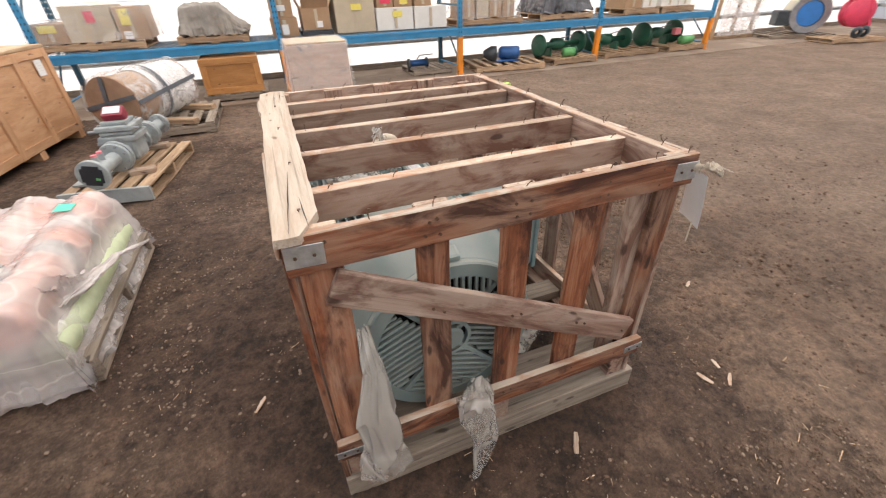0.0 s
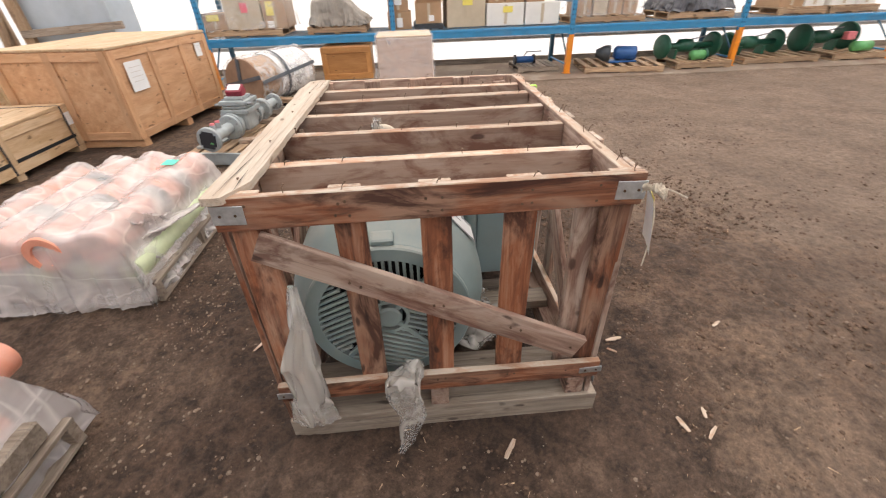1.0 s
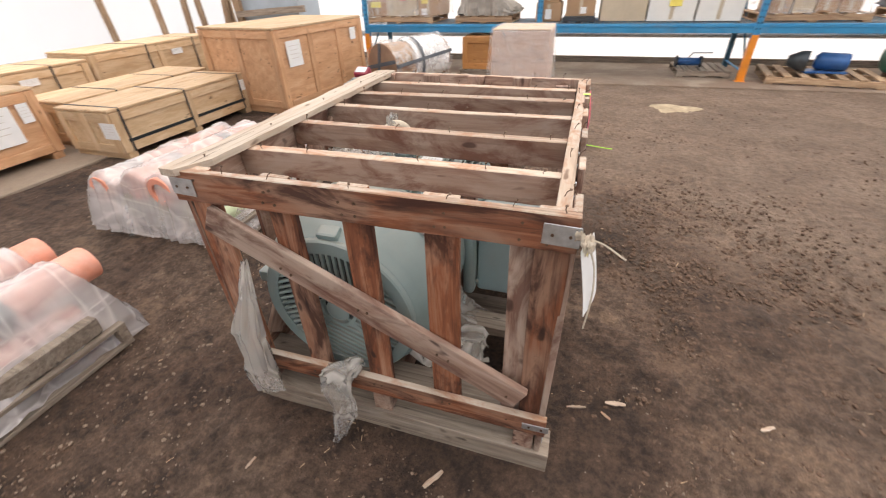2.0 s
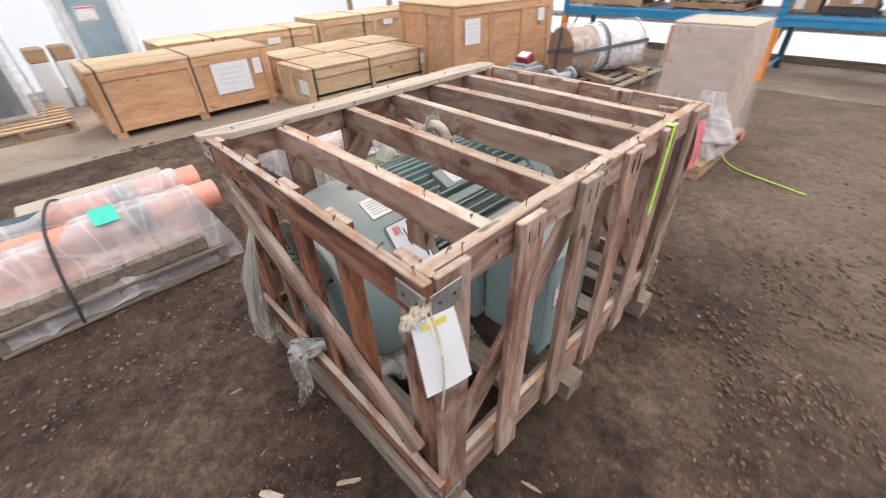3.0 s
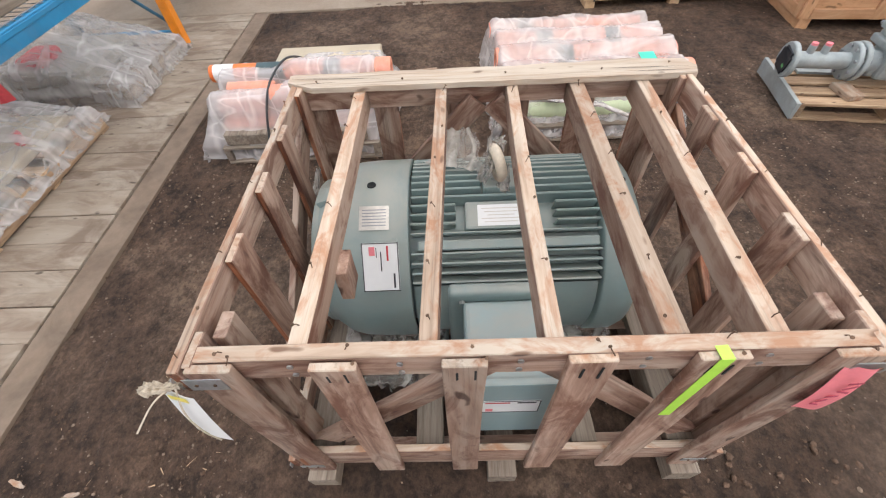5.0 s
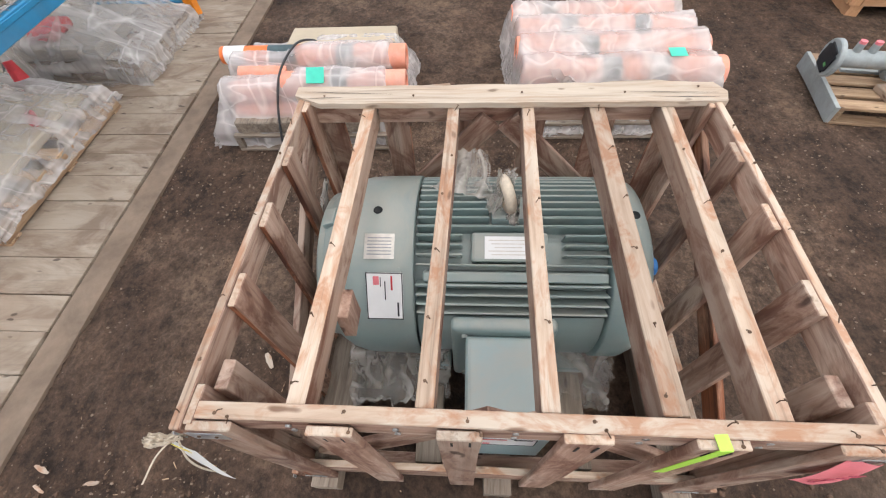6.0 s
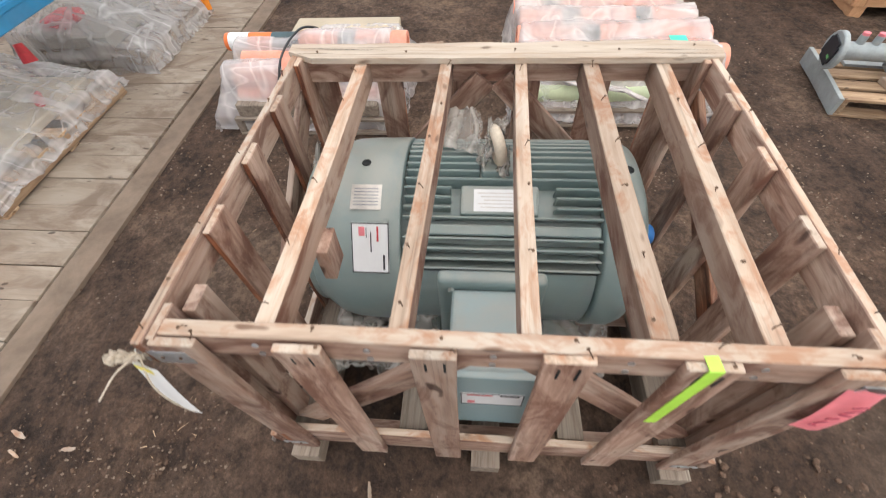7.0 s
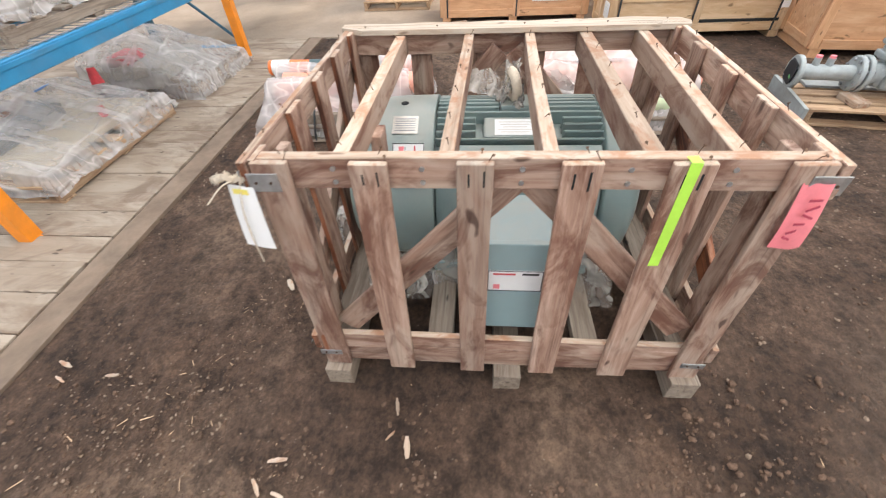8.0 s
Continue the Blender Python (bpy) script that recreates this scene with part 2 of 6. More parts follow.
def concrete_material(name, soil):
    """Dusty concrete; soil: how much of it lies under trodden-in dirt."""
    m, n, l, b = material(name, 0.82)
    v = coords(n, l, (1, 1, 1), False)
    big = noise_tex(n, l, v, 0.9, 6, 0.65, 0.4)
    fine = noise_tex(n, l, v, 40.0, 5, 0.7)
    col = ramp(n, l, big, [(0.3, (0.20, 0.15, 0.11)), (0.55, (0.30, 0.235, 0.18)), (0.75, (0.36, 0.295, 0.23))])
    col = blend(n, l, "MULTIPLY", 0.5, col, ramp(n, l, fine, [(0.3, (0.75, 0.74, 0.72)), (0.7, (1.15, 1.15, 1.15))]))
    d = noise_tex(n, l, v, 1.1, 7, 0.7, 0.6)
    col = blend(n, l, "MIX", ramp(n, l, d, [(0.62 - 0.3 * soil, (0, 0, 0)), (0.8 - 0.3 * soil, (0.9,) * 3)]), col, (0.19, 0.128, 0.09))
    l.new(col, b.inputs["Base Color"])
    bump(n, l, b, fine, 0.4, 0.004)
    return m


def fabric_material():
    """White membrane that lets daylight through."""
    m, n, l, b = material("tent_fabric", 0.6)
    v = coords(n, l, (1, 1, 1), False)
    a = noise_tex(n, l, v, 0.6, 4, 0.6)
    col = ramp(n, l, a, [(0.3, (0.88, 0.90, 0.91)), (0.7, (0.93, 0.94, 0.94))])
    l.new(col, b.inputs["Base Color"])
    tr = n.new("ShaderNodeBsdfTranslucent")
    l.new(col, tr.inputs["Color"])
    mix = n.new("ShaderNodeMixShader")
    mix.inputs[0].default_value = 0.85
    l.new(b.outputs[0], mix.inputs[1])
    l.new(tr.outputs[0], mix.inputs[2])
    l.new(mix.outputs[0], n["Material Output"].inputs["Surface"])
    return m


def film_material(name, colour, low, high, stretch, rough=0.22, relief=0.35, crease=0.2):
    """Clear stretch film: see-through, with milky folds, thin creases and gloss."""
    m, n, l, b = material(name, rough)
    v = coords(n, l, stretch)
    a = noise_tex(n, l, v, 1.3, 2, 0.5, 0.8)
    b.inputs["Base Color"].default_value = (*colour, 1)
    ridges = []
    for scale, k in ((stretch, 1.1), ((stretch[1] * 0.6, stretch[0] * 0.8, stretch[2] * 0.4), 0.9)):
        q = noise_tex(n, l, coords(n, l, scale), k, 1, 0.5, 0.6)
        ridges.append(ramp(n, l, q, [(0.45, (0, 0, 0)), (0.5, (1, 1, 1)), (0.53, (0, 0, 0))]))
    both = blend(n, l, "LIGHTEN", 1.0, ridges[0], ridges[1])
    f = n.new("ShaderNodeMapRange")
    f.inputs["From Min"].default_value, f.inputs["From Max"].default_value = 0.3, 0.7
    f.inputs["To Min"].default_value, f.inputs["To Max"].default_value = low, high
    l.new(a, f.inputs["Value"])
    cover = n.new("ShaderNodeMath")
    cover.operation, cover.use_clamp, cover.inputs[1].default_value = "MULTIPLY_ADD", True, crease
    l.new(both, cover.inputs[0])
    l.new(f.outputs[0], cover.inputs[2])
    high_low = n.new("ShaderNodeMath")
    high_low.operation, high_low.inputs[1].default_value = "MULTIPLY_ADD", 0.2
    l.new(both, high_low.inputs[0])
    l.new(a, high_low.inputs[2])
    tr = n.new("ShaderNodeBsdfTransparent")
    mix = n.new("ShaderNodeMixShader")
    l.new(cover.outputs[0], mix.inputs[0])
    l.new(tr.outputs[0], mix.inputs[1])
    l.new(b.outputs[0], mix.inputs[2])
    l.new(mix.outputs[0], n["Material Output"].inputs["Surface"])
    bump(n, l, b, high_low.outputs[0], relief, 0.02)
    return m


CONCRETE_SOILED = concrete_material("soiled_concrete", 0.75)
DIRT, CONCRETE, FABRIC = dirt_material(), concrete_material("concrete", 0.1), fabric_material()
FILM = film_material("stretch_film", (0.82, 0.78, 0.76), 0.12, 0.42, (1.5, 7, 5))
FILM_CLEAR = film_material("clear_film", (0.82, 0.82, 0.82), 0.04, 0.22, (1.5, 6, 5), 0.15, 0.3, 0.14)
FILM_WOUND = film_material("wound_film", (0.74, 0.69, 0.67), 0.34, 0.60, (7, 1.2, 6), 0.18, 0.3, 0.22)
FILM_GREY = film_material("dusty_film", (0.66, 0.63, 0.61), 0.18, 0.55, (6, 1.2, 3), 0.14)
FILM_MILK = film_material("milky_film", (0.72, 0.66, 0.63), 0.36, 0.66, (1.4, 3.5, 5), 0.22, 0.3, 0.2)
PLASTIC = film_material("crumpled_plastic", (0.56, 0.52, 0.47), 0.16, 0.5, (4, 4, 2), 0.12, 0.35, 0.35)


# ---- mesh helpers ----
def mesh_of(bm, name):
    me = bpy.data.meshes.new(name)
    bm.normal_update()
    bm.to_mesh(me)
    bm.free()
    return me


def place_of(ob):
    return place_of(ob.parent) @ ob.matrix_basis if ob.parent else ob.matrix_basis


def part(name, bm, mat, parent=None, label="", at=None, smooth=False):
    """Links a bmesh as one mesh object under a thing or a part; at: its pose in the world."""
    me = bm if isinstance(bm, bpy.types.Mesh) else mesh_of(bm, name)
    if not me.materials:
        for k in mat if isinstance(mat, (list, tuple)) else [mat]:
            me.materials.append(k)
    if smooth:
        me.shade_smooth()
    ob = new(name, me)
    m = at if at is not None else Matrix()
    if parent:
        ob.parent = parent
        ob.matrix_basis = place_of(parent).inverted() @ m
    else:
        ob.matrix_basis = m
    return tagged(ob, label)


def thing(name, at, label, category, group="", kind=""):
    ob = new(name)
    ob.empty_display_size = 0.1
    ob.matrix_basis = at
    return tagged(ob, label, category, group, kind)


def box(sx, sy, sz, bevel=0.004, segs=1, base=False):
    """A bevelled box round the origin, or standing on it."""
    bm = bmesh.new()
    bmesh.ops.create_cube(bm, size=1)
    for v in bm.verts:
        v.co = Vector((v.co.x * sx, v.co.y * sy, v.co.z * sz + (sz / 2 if base else 0)))
    if bevel:
        bmesh.ops.bevel(bm, geom=bm.edges[:], offset=min(bevel, 0.45 * min(sx, sy, sz)), segments=segs, affect="EDGES", profile=0.6)
    return bm


def tube(a, b, r, seg=10, r2=None):
    """A rod from a to b."""
    bm = bmesh.new()
    a, b = Vector(a), Vector(b)
    d = b - a
    bmesh.ops.create_cone(bm, cap_ends=True, segments=seg, radius1=r, radius2=r if r2 is None else r2, depth=d.length,
                          matrix=Matrix.Translation((a + b) / 2) @ d.to_track_quat("Z", "Y").to_matrix().to_4x4())
    return bm


def hose(pts, r, seg=8, steps=6):
    """One smooth cord through the points."""
    p = [Vector(q) for q in pts]
    p = [p[0] * 2 - p[1], *p, p[-1] * 2 - p[-2]]
    line = []
    for a, b2, c2, d2 in zip(p, p[1:], p[2:], p[3:]):
        for k in range(steps):
            t = k / steps
            line.append(0.5 * (2 * b2 + (c2 - a) * t + (2 * a - 5 * b2 + 4 * c2 - d2) * t * t + (3 * b2 - a - 3 * c2 + d2) * t ** 3))
    line.append(p[-2])
    bm = bmesh.new()
    rings = []
    for i, q in enumerate(line):
        d = (line[min(i + 1, len(line) - 1)] - line[max(i - 1, 0)]).normalized()
        side = (Vector((0.3, 0.2, 0.93)) - d * d.dot(Vector((0.3, 0.2, 0.93)))).normalized()
        up = d.cross(side)
        rings.append([bm.verts.new(q + r * (side * math.cos(6.2832 * j / seg) + up * math.sin(6.2832 * j / seg))) for j in range(seg)])
    for a, b2 in zip(rings, rings[1:]):
        for j in range(seg):
            bm.faces.new((a[j], a[(j + 1) % seg], b2[(j + 1) % seg], b2[j]))
    return bm


def lathe(profile, seg=48, start=0.0, stop=360.0):
    """Turns (radius, y) pairs round the y axis."""
    bm = bmesh.new()
    full = stop - start >= 359.9
    count = seg if full else seg + 1
    rings = []
    for r, y in profile:
        rings.append([bm.verts.new((r * math.cos(radians(start + (stop - start) * i / seg)), y,
                                    r * math.sin(radians(start + (stop - start) * i / seg)))) for i in range(count)])
    for p, q in zip(rings, rings[1:]):
        for i in range(seg):
            j = (i + 1) % count
            bm.faces.new((p[i], p[j], q[j], q[i]))
    bmesh.ops.remove_doubles(bm, verts=bm.verts[:], dist=1e-5)
    bmesh.ops.recalc_face_normals(bm, faces=bm.faces[:])
    return bm


def join(*bms):
    out = bmesh.new()
    for b in bms:
        me = mesh_of(b, "tmp")
        out.from_mesh(me)
        bpy.data.meshes.remove(me)
    return out


def moved(bm, m):
    bmesh.ops.transform(bm, matrix=m, verts=bm.verts[:])
    return bm


def board(name, a, b, width_dir, w, t, mat, parent, label="", warp=0.002, top=None, inner=None):
    """A sawn board from a to b (its middle line), w wide along width_dir and t thick; grain runs along its length."""
    a, b = Vector(a), Vector(b)
    x = (b - a).normalized()
    y = Vector(width_dir)
    y = (y - x * y.dot(x)).normalized()
    z = x.cross(y)
    length = (b - a).length
    bm = bmesh.new()
    n = max(2, int(length / 0.18))
    rows = []
    ph = random.uniform(0, 6)
    for i in range(n + 1):
        u = (i / n - 0.5) * length
        dy, dz = warp * math.sin(ph + 4 * i / n), warp * math.cos(1.7 * ph + 5 * i / n)
        e = random.uniform(0, 0.003) if i in (0, n) else 0
        rows.append([bm.verts.new((u + (e if i == 0 else -e), sy * (w / 2 + random.uniform(-0.001, 0.001)) + dy, sz * t / 2 + dz))
                     for sy, sz in ((-1, -1), (1, -1), (1, 1), (-1, 1))])
    for p, q in zip(rows, rows[1:]):
        for k in range(4):
            bm.faces.new((p[k], q[k], q[(k + 1) % 4], p[(k + 1) % 4]))
    bm.faces.new(rows[0])
    bm.faces.new(rows[-1][::-1])
    bmesh.ops.recalc_face_normals(bm, faces=bm.faces[:])
    sharp = [e for e in bm.edges if e.calc_face_angle(0) > 1.0]
    bmesh.ops.bevel(bm, geom=sharp, offset=0.0025, segments=1, affect="EDGES")
    m = Matrix((x, y, z)).transposed().to_4x4()
    m.translation = (a + b) / 2
    mats = [mat]
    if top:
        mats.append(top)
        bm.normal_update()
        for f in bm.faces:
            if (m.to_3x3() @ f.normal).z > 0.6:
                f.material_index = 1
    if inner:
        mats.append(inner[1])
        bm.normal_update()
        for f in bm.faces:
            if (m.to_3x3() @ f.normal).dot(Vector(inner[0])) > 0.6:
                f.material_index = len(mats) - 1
    return part(name, bm, mats, parent, label, m)


def lattice(nx, ny, seed):
    """Smooth value noise over the unit square as a function of arrays."""
    rng = np.random.RandomState(seed)
    g = rng.rand(nx + 2, ny + 2) * 2 - 1

    def value(u, v):
        x, y = np.clip(u, 0, 0.99999) * nx, np.clip(v, 0, 0.99999) * ny
        i, j = x.astype(int), y.astype(int)
        fx, fy = x - i, y - j
        fx, fy = fx * fx * (3 - 2 * fx), fy * fy * (3 - 2 * fy)
        return (g[i, j] * (1 - fx) + g[i + 1, j] * fx) * (1 - fy) + (g[i, j + 1] * (1 - fx) + g[i + 1, j + 1] * fx) * fy
    return value


def grid_mesh(name, px, py, pz):
    """A mesh from equal two-dimensional arrays of places."""
    a, b = px.shape
    idx = np.arange(a * b).reshape(a, b)
    quads = np.stack([idx[:-1, :-1], idx[1:, :-1], idx[1:, 1:], idx[:-1, 1:]], -1).reshape(-1, 4)
    me = bpy.data.meshes.new(name)
    me.from_pydata(np.stack([px, py, pz], -1).reshape(-1, 3).tolist(), [], quads.tolist())
    me.shade_smooth()
    return me


# ---- ground, slab, plank strip, walls ----
X_WEST, X_EAST, Y_SOUTH, Y_NORTH = -7.0, 19.0, -9.0, 8.4


def build_ground():
    near = np.arange(-2.2, 4.0, 0.02)
    xs = np.concatenate([np.arange(-60, -8, 4.0), np.arange(-8, -3.8, 0.2), np.arange(-3.8, -2.2, 0.04), near, np.arange(4.0, 7.0, 0.04), np.arange(7.0, 20, 0.12), np.arange(20, 61, 4.0)])
    ys = np.concatenate([np.arange(-60, -10, 4.0), np.arange(-10, -2.2, 0.25), np.arange(-2.2, -1.4, 0.04), np.arange(-1.4, 3.2, 0.02), np.arange(3.2, 6.6, 0.04), np.arange(6.6, 10, 0.2), np.arange(10, 61, 4.0)])
    px, py = np.meshgrid(xs, ys, indexing="ij")
    u, v = np.clip((px + 10) / 32, 0, 1), np.clip((py + 12) / 24, 0, 1)
    pz = 0.012 * lattice(40, 30, 3)(u, v) + 0.008 * lattice(150, 112, 4)(u, v) + (0.016 * np.abs(lattice(460, 345, 5)(u, v)) + 0.010 * np.abs(lattice(1060, 795, 7)(u, v))) * np.clip(lattice(60, 45, 6)(u, v) + 0.45, 0.12, 1) - 0.008
    pz = np.where((px < -3.6) | ((py < -1.58) & (px < 3.3)) | (py > 6.5), -0.09, pz)
    ground = new("ground", grid_mesh("ground", px, py, pz))
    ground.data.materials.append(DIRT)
    tagged(ground, "trodden brown dirt floor with small clods and wood scraps", "ground", kind="structure")


def slab(name, x0, x1, y0, y1, z1, label, mat=None):
    bm = box(x1 - x0, y1 - y0, 0.12, 0.012, 2)
    ob = part(name, bm, mat or CONCRETE, None, label, Matrix.Translation(((x0 + x1) / 2, (y0 + y1) / 2, z1 - 0.06)))
    return tagged(ob, category="pavement", kind="structure")


build_ground()
slab("pavement_west", X_WEST, -3.54, Y_SOUTH, Y_NORTH, 0.012, "dusty worn concrete strip along the tent wall")
slab("pavement_north", -3.535, X_EAST, 6.42, Y_NORTH, 0.012, "dirt-strewn concrete strip beneath the blue pallet racking", CONCRETE_SOILED)
strip = slab("pavement_south", -3.535, 3.4, Y_SOUTH, -1.525, -0.012, "strip of worn grey timber mats laid on the dirt")
board("edging", (-3.5, -1.485, -0.01), (3.4, -1.485, -0.01), (0, 1, 0), 0.16, 0.05, MAT_EDGE, strip, "dirt-stained edge timber")
x = -3.5
while x < 2.3:
    w = random.uniform(0.19, 0.27)
    board("plank", (x + w / 2, -4.3, 0.002), (x + w / 2, -1.575, 0.002 + random.uniform(-0.003, 0.004)), (1, 0, 0), w - 0.005, 0.04, MAT_PLANK, strip)
    x += w


def wall(name, a, b, height, normal, rail=True):
    """A membrane wall on a low board with a grey rail, between two ground points."""
    a, b = Vector((*a, 0)), Vector((*b, 0))
    d = b - a
    n = max(2, int(d.length / 0.5))
    s, t = np.meshgrid(np.linspace(0, 1, n), np.linspace(0, 1, 9), indexing="ij")
    wave = 0.02 * np.sin(s * d.length * 2.1) * np.sin(t * 3.1)
    ob = new(name, grid_mesh(name, a.x + d.x * s + normal[0] * wave, a.y + d.y * s + normal[1] * wave, t * height))
    ob.data.materials.append(FABRIC)
    tagged(ob, "white translucent fabric wall of the storage tent", "wall", kind="structure")
    side = Vector((*normal, 0))
    board("base_board", a + side * 0.06 + Vector((0, 0, 0.06)), b + side * 0.06 + Vector((0, 0, 0.06)), (0, 0, 1), 0.12, 0.05, WOOD_GREY if rail else WHITE_PANEL, ob)
    if rail:
        part("girt", tube(a + side * 0.09 + Vector((0, 0, 0.5)), b + side * 0.09 + Vector((0, 0, 0.5)), 0.055, 10), GALV, ob, "grey steel wall rail", smooth=True)
    return ob


wall("wall_west", (X_WEST, Y_SOUTH), (X_WEST, Y_NORTH), 4.5, (1, 0), False)
wall("wall_north", (X_WEST, Y_NORTH), (X_EAST, Y_NORTH), 4.5, (0, -1))
wall("wall_east", (X_EAST, Y_NORTH), (X_EAST, Y_SOUTH), 4.5, (-1, 0))
wall("wall_south", (X_EAST, Y_SOUTH), (X_WEST, Y_SOUTH), 4.5, (0, 1))
gx, gy = np.meshgrid(np.linspace(X_WEST, X_EAST, 20), np.linspace(Y_SOUTH, Y_NORTH, 25), indexing="ij")
mid_y, half_y = (Y_SOUTH + Y_NORTH) / 2, (Y_NORTH - Y_SOUTH) / 2
roof = new("ceiling", grid_mesh("ceiling", gx, gy, 4.5 + 3.0 * np.cos((gy - mid_y) / half_y * math.pi / 2)))
roof.data.materials.append(FABRIC)
tagged(roof, "white translucent fabric roof of the storage tent", "ceiling", kind="structure")


# ---- the slatted crate ----
CX0, CX1, CL, CH = 0.02, 1.152, 1.46, 1.045
Z = (0, 0, 1)


def nail(parent, x, y, z, lean=0.3, length=0.02):
    m = pose(x, y, z, random.uniform(-40, 40) * lean * 2, random.uniform(-40, 40) * lean * 2, 0)
    bm = join(tube((0, 0, -0.008), (0, 0, length * 0.6), 0.0013, 6), tube((0, 0, length * 0.6), (length * 0.25, 0, length), 0.0013, 6),
              tube((length * 0.25, 0, length), (length * 0.25, 0, length + 0.002), 0.004, 8))
    return part("nail", bm, NAIL, parent, "", m)


def build_crate():
    crate = thing("shipping_crate", pose(0.58, 0.73, 0), "open slatted wooden crate with its lid boards torn off", "crate")
    # skids, runners, floor timbers
    for y in (0.062, 0.74, 1.41):
        board("skid", (0.0, y, 0.052), (1.205, y, 0.052), Z, 0.104, 0.105, WOOD_GREY, crate, "grey weathered skid timber")
    for x in (0.06, 0.58, 1.112):
        board("runner", (x, 0.02, 0.148), (x, CL - 0.01, 0.148), Z, 0.088, 0.07, WOOD_SIDE, crate)
    for y, w in ((0.10, 0.12), (0.48, 0.10), (1.03, 0.09), (1.37, 0.10)):
        board("floor_timber", (0.05, y, 0.216), (1.12, y, 0.216), (0, 1, 0), w, 0.044, WOOD_GREY, crate)
    # fan end and far end: rails outside, slats behind them
    for y, s, red in ((0.0125, 1, WOOD_RED), (CL - 0.0125, -1, WOOD_SIDE)):
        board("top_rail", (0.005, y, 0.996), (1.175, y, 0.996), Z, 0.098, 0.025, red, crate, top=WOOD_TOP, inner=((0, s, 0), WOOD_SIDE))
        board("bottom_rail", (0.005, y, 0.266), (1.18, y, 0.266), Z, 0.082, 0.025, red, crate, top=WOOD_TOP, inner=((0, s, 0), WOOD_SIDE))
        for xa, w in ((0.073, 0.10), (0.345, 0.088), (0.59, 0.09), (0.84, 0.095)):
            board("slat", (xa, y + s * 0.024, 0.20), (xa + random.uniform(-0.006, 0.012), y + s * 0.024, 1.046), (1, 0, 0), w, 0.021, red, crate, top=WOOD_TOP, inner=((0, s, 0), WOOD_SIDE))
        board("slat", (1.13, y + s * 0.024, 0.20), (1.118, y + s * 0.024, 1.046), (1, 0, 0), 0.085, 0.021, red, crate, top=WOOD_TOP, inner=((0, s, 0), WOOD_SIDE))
        board("slat", (1.062, y + s * 0.05, 0.20), (1.045, y + s * 0.05, 1.02), (1, 0, 0), 0.07, 0.03, WOOD_SIDE, crate)
        board("end_brace", (0.09, y - s * 0.003, 0.895), (1.085, y - s * 0.003, 0.375), (0.46, 0, 0.88), 0.096, 0.024, WOOD_SIDE if s == 1 else WOOD_RED, crate)
    head = mesh_of(tube((0, -0.0015, 0), (0, 0.003, 0), 0.0042, 8), "nail_head")
    for x in (0.055, 0.09, 0.33, 0.36, 0.575, 0.605, 0.825, 0.86, 1.045, 1.11):
        for z in (1.02 - 0.012 * random.random(), 0.965 + 0.012 * random.random(), 0.262 + 0.02 * random.random()):
            part("nail_head", head, NAIL, crate, "", pose(x + random.uniform(-0.008, 0.008), -0.0005, z))
        if 0.1 < x < 1.06:
            z = 0.895 - 0.5226 * (x - 0.09)
            part("nail_head", head, NAIL, crate, "", pose(x, -0.0155, z + random.uniform(-0.02, 0.02)))
    # long sides: rails inside, slats and corner boards outside
    for x, s in ((CX1, 1), (CX0, -1)):
        side_wood = WOOD_SIDE if s == 1 else WOOD_RED
        rail_top = CH if s == 1 else 1.028
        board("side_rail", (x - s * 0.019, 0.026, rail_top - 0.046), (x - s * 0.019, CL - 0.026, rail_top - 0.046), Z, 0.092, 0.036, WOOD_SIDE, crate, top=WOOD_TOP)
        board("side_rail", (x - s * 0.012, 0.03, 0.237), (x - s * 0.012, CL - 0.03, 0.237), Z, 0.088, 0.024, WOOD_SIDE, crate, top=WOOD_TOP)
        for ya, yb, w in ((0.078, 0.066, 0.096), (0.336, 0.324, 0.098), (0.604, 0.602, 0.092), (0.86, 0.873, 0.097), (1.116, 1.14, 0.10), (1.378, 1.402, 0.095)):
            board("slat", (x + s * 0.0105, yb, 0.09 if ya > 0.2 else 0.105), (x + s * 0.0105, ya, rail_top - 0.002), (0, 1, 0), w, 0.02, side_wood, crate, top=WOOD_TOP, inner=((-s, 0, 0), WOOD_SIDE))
        for ya in (0.336, 0.604, 0.86, 1.116):
            for k in (-0.018, 0.02):
                part("nail_slit", box(0.0016, 0.005, random.uniform(0.03, 0.055), 0), DARK, crate, "dark slit left by a pulled staple", pose(x + s * 0.0216, ya + k + 0.002, rail_top - 0.045 - random.uniform(0, 0.012)))
        for p, q, wd in (((0.12, 0.285), (0.70, 0.955), 1), ((0.76, 0.955), (1.34, 0.32), -1)):
            board("brace", (x - s * 0.05, p[0], p[1]), (x - s * 0.05, q[0], q[1]), (0, 1, wd), 0.092, 0.022, WOOD_SIDE, crate)
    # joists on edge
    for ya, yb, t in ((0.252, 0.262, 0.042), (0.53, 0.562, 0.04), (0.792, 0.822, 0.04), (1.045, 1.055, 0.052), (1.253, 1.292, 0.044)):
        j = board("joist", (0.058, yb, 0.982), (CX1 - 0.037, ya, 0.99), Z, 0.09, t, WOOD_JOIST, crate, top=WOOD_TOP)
        for x in (0.13, 0.33, 0.52, 0.71, 0.9, 1.07):
            if random.random() < 0.85:
                nail(j, x + random.uniform(-0.02, 0.02), yb + (ya - yb) * x / 1.1 + random.uniform(-0.012, 0.012), 1.03, 0.45)
    board("cleat", (0.83, 0.285, 0.955), (0.83, 0.285, 0.83), (1, 0, 0), 0.085, 0.035, WOOD_SIDE, crate, "short hanging block")
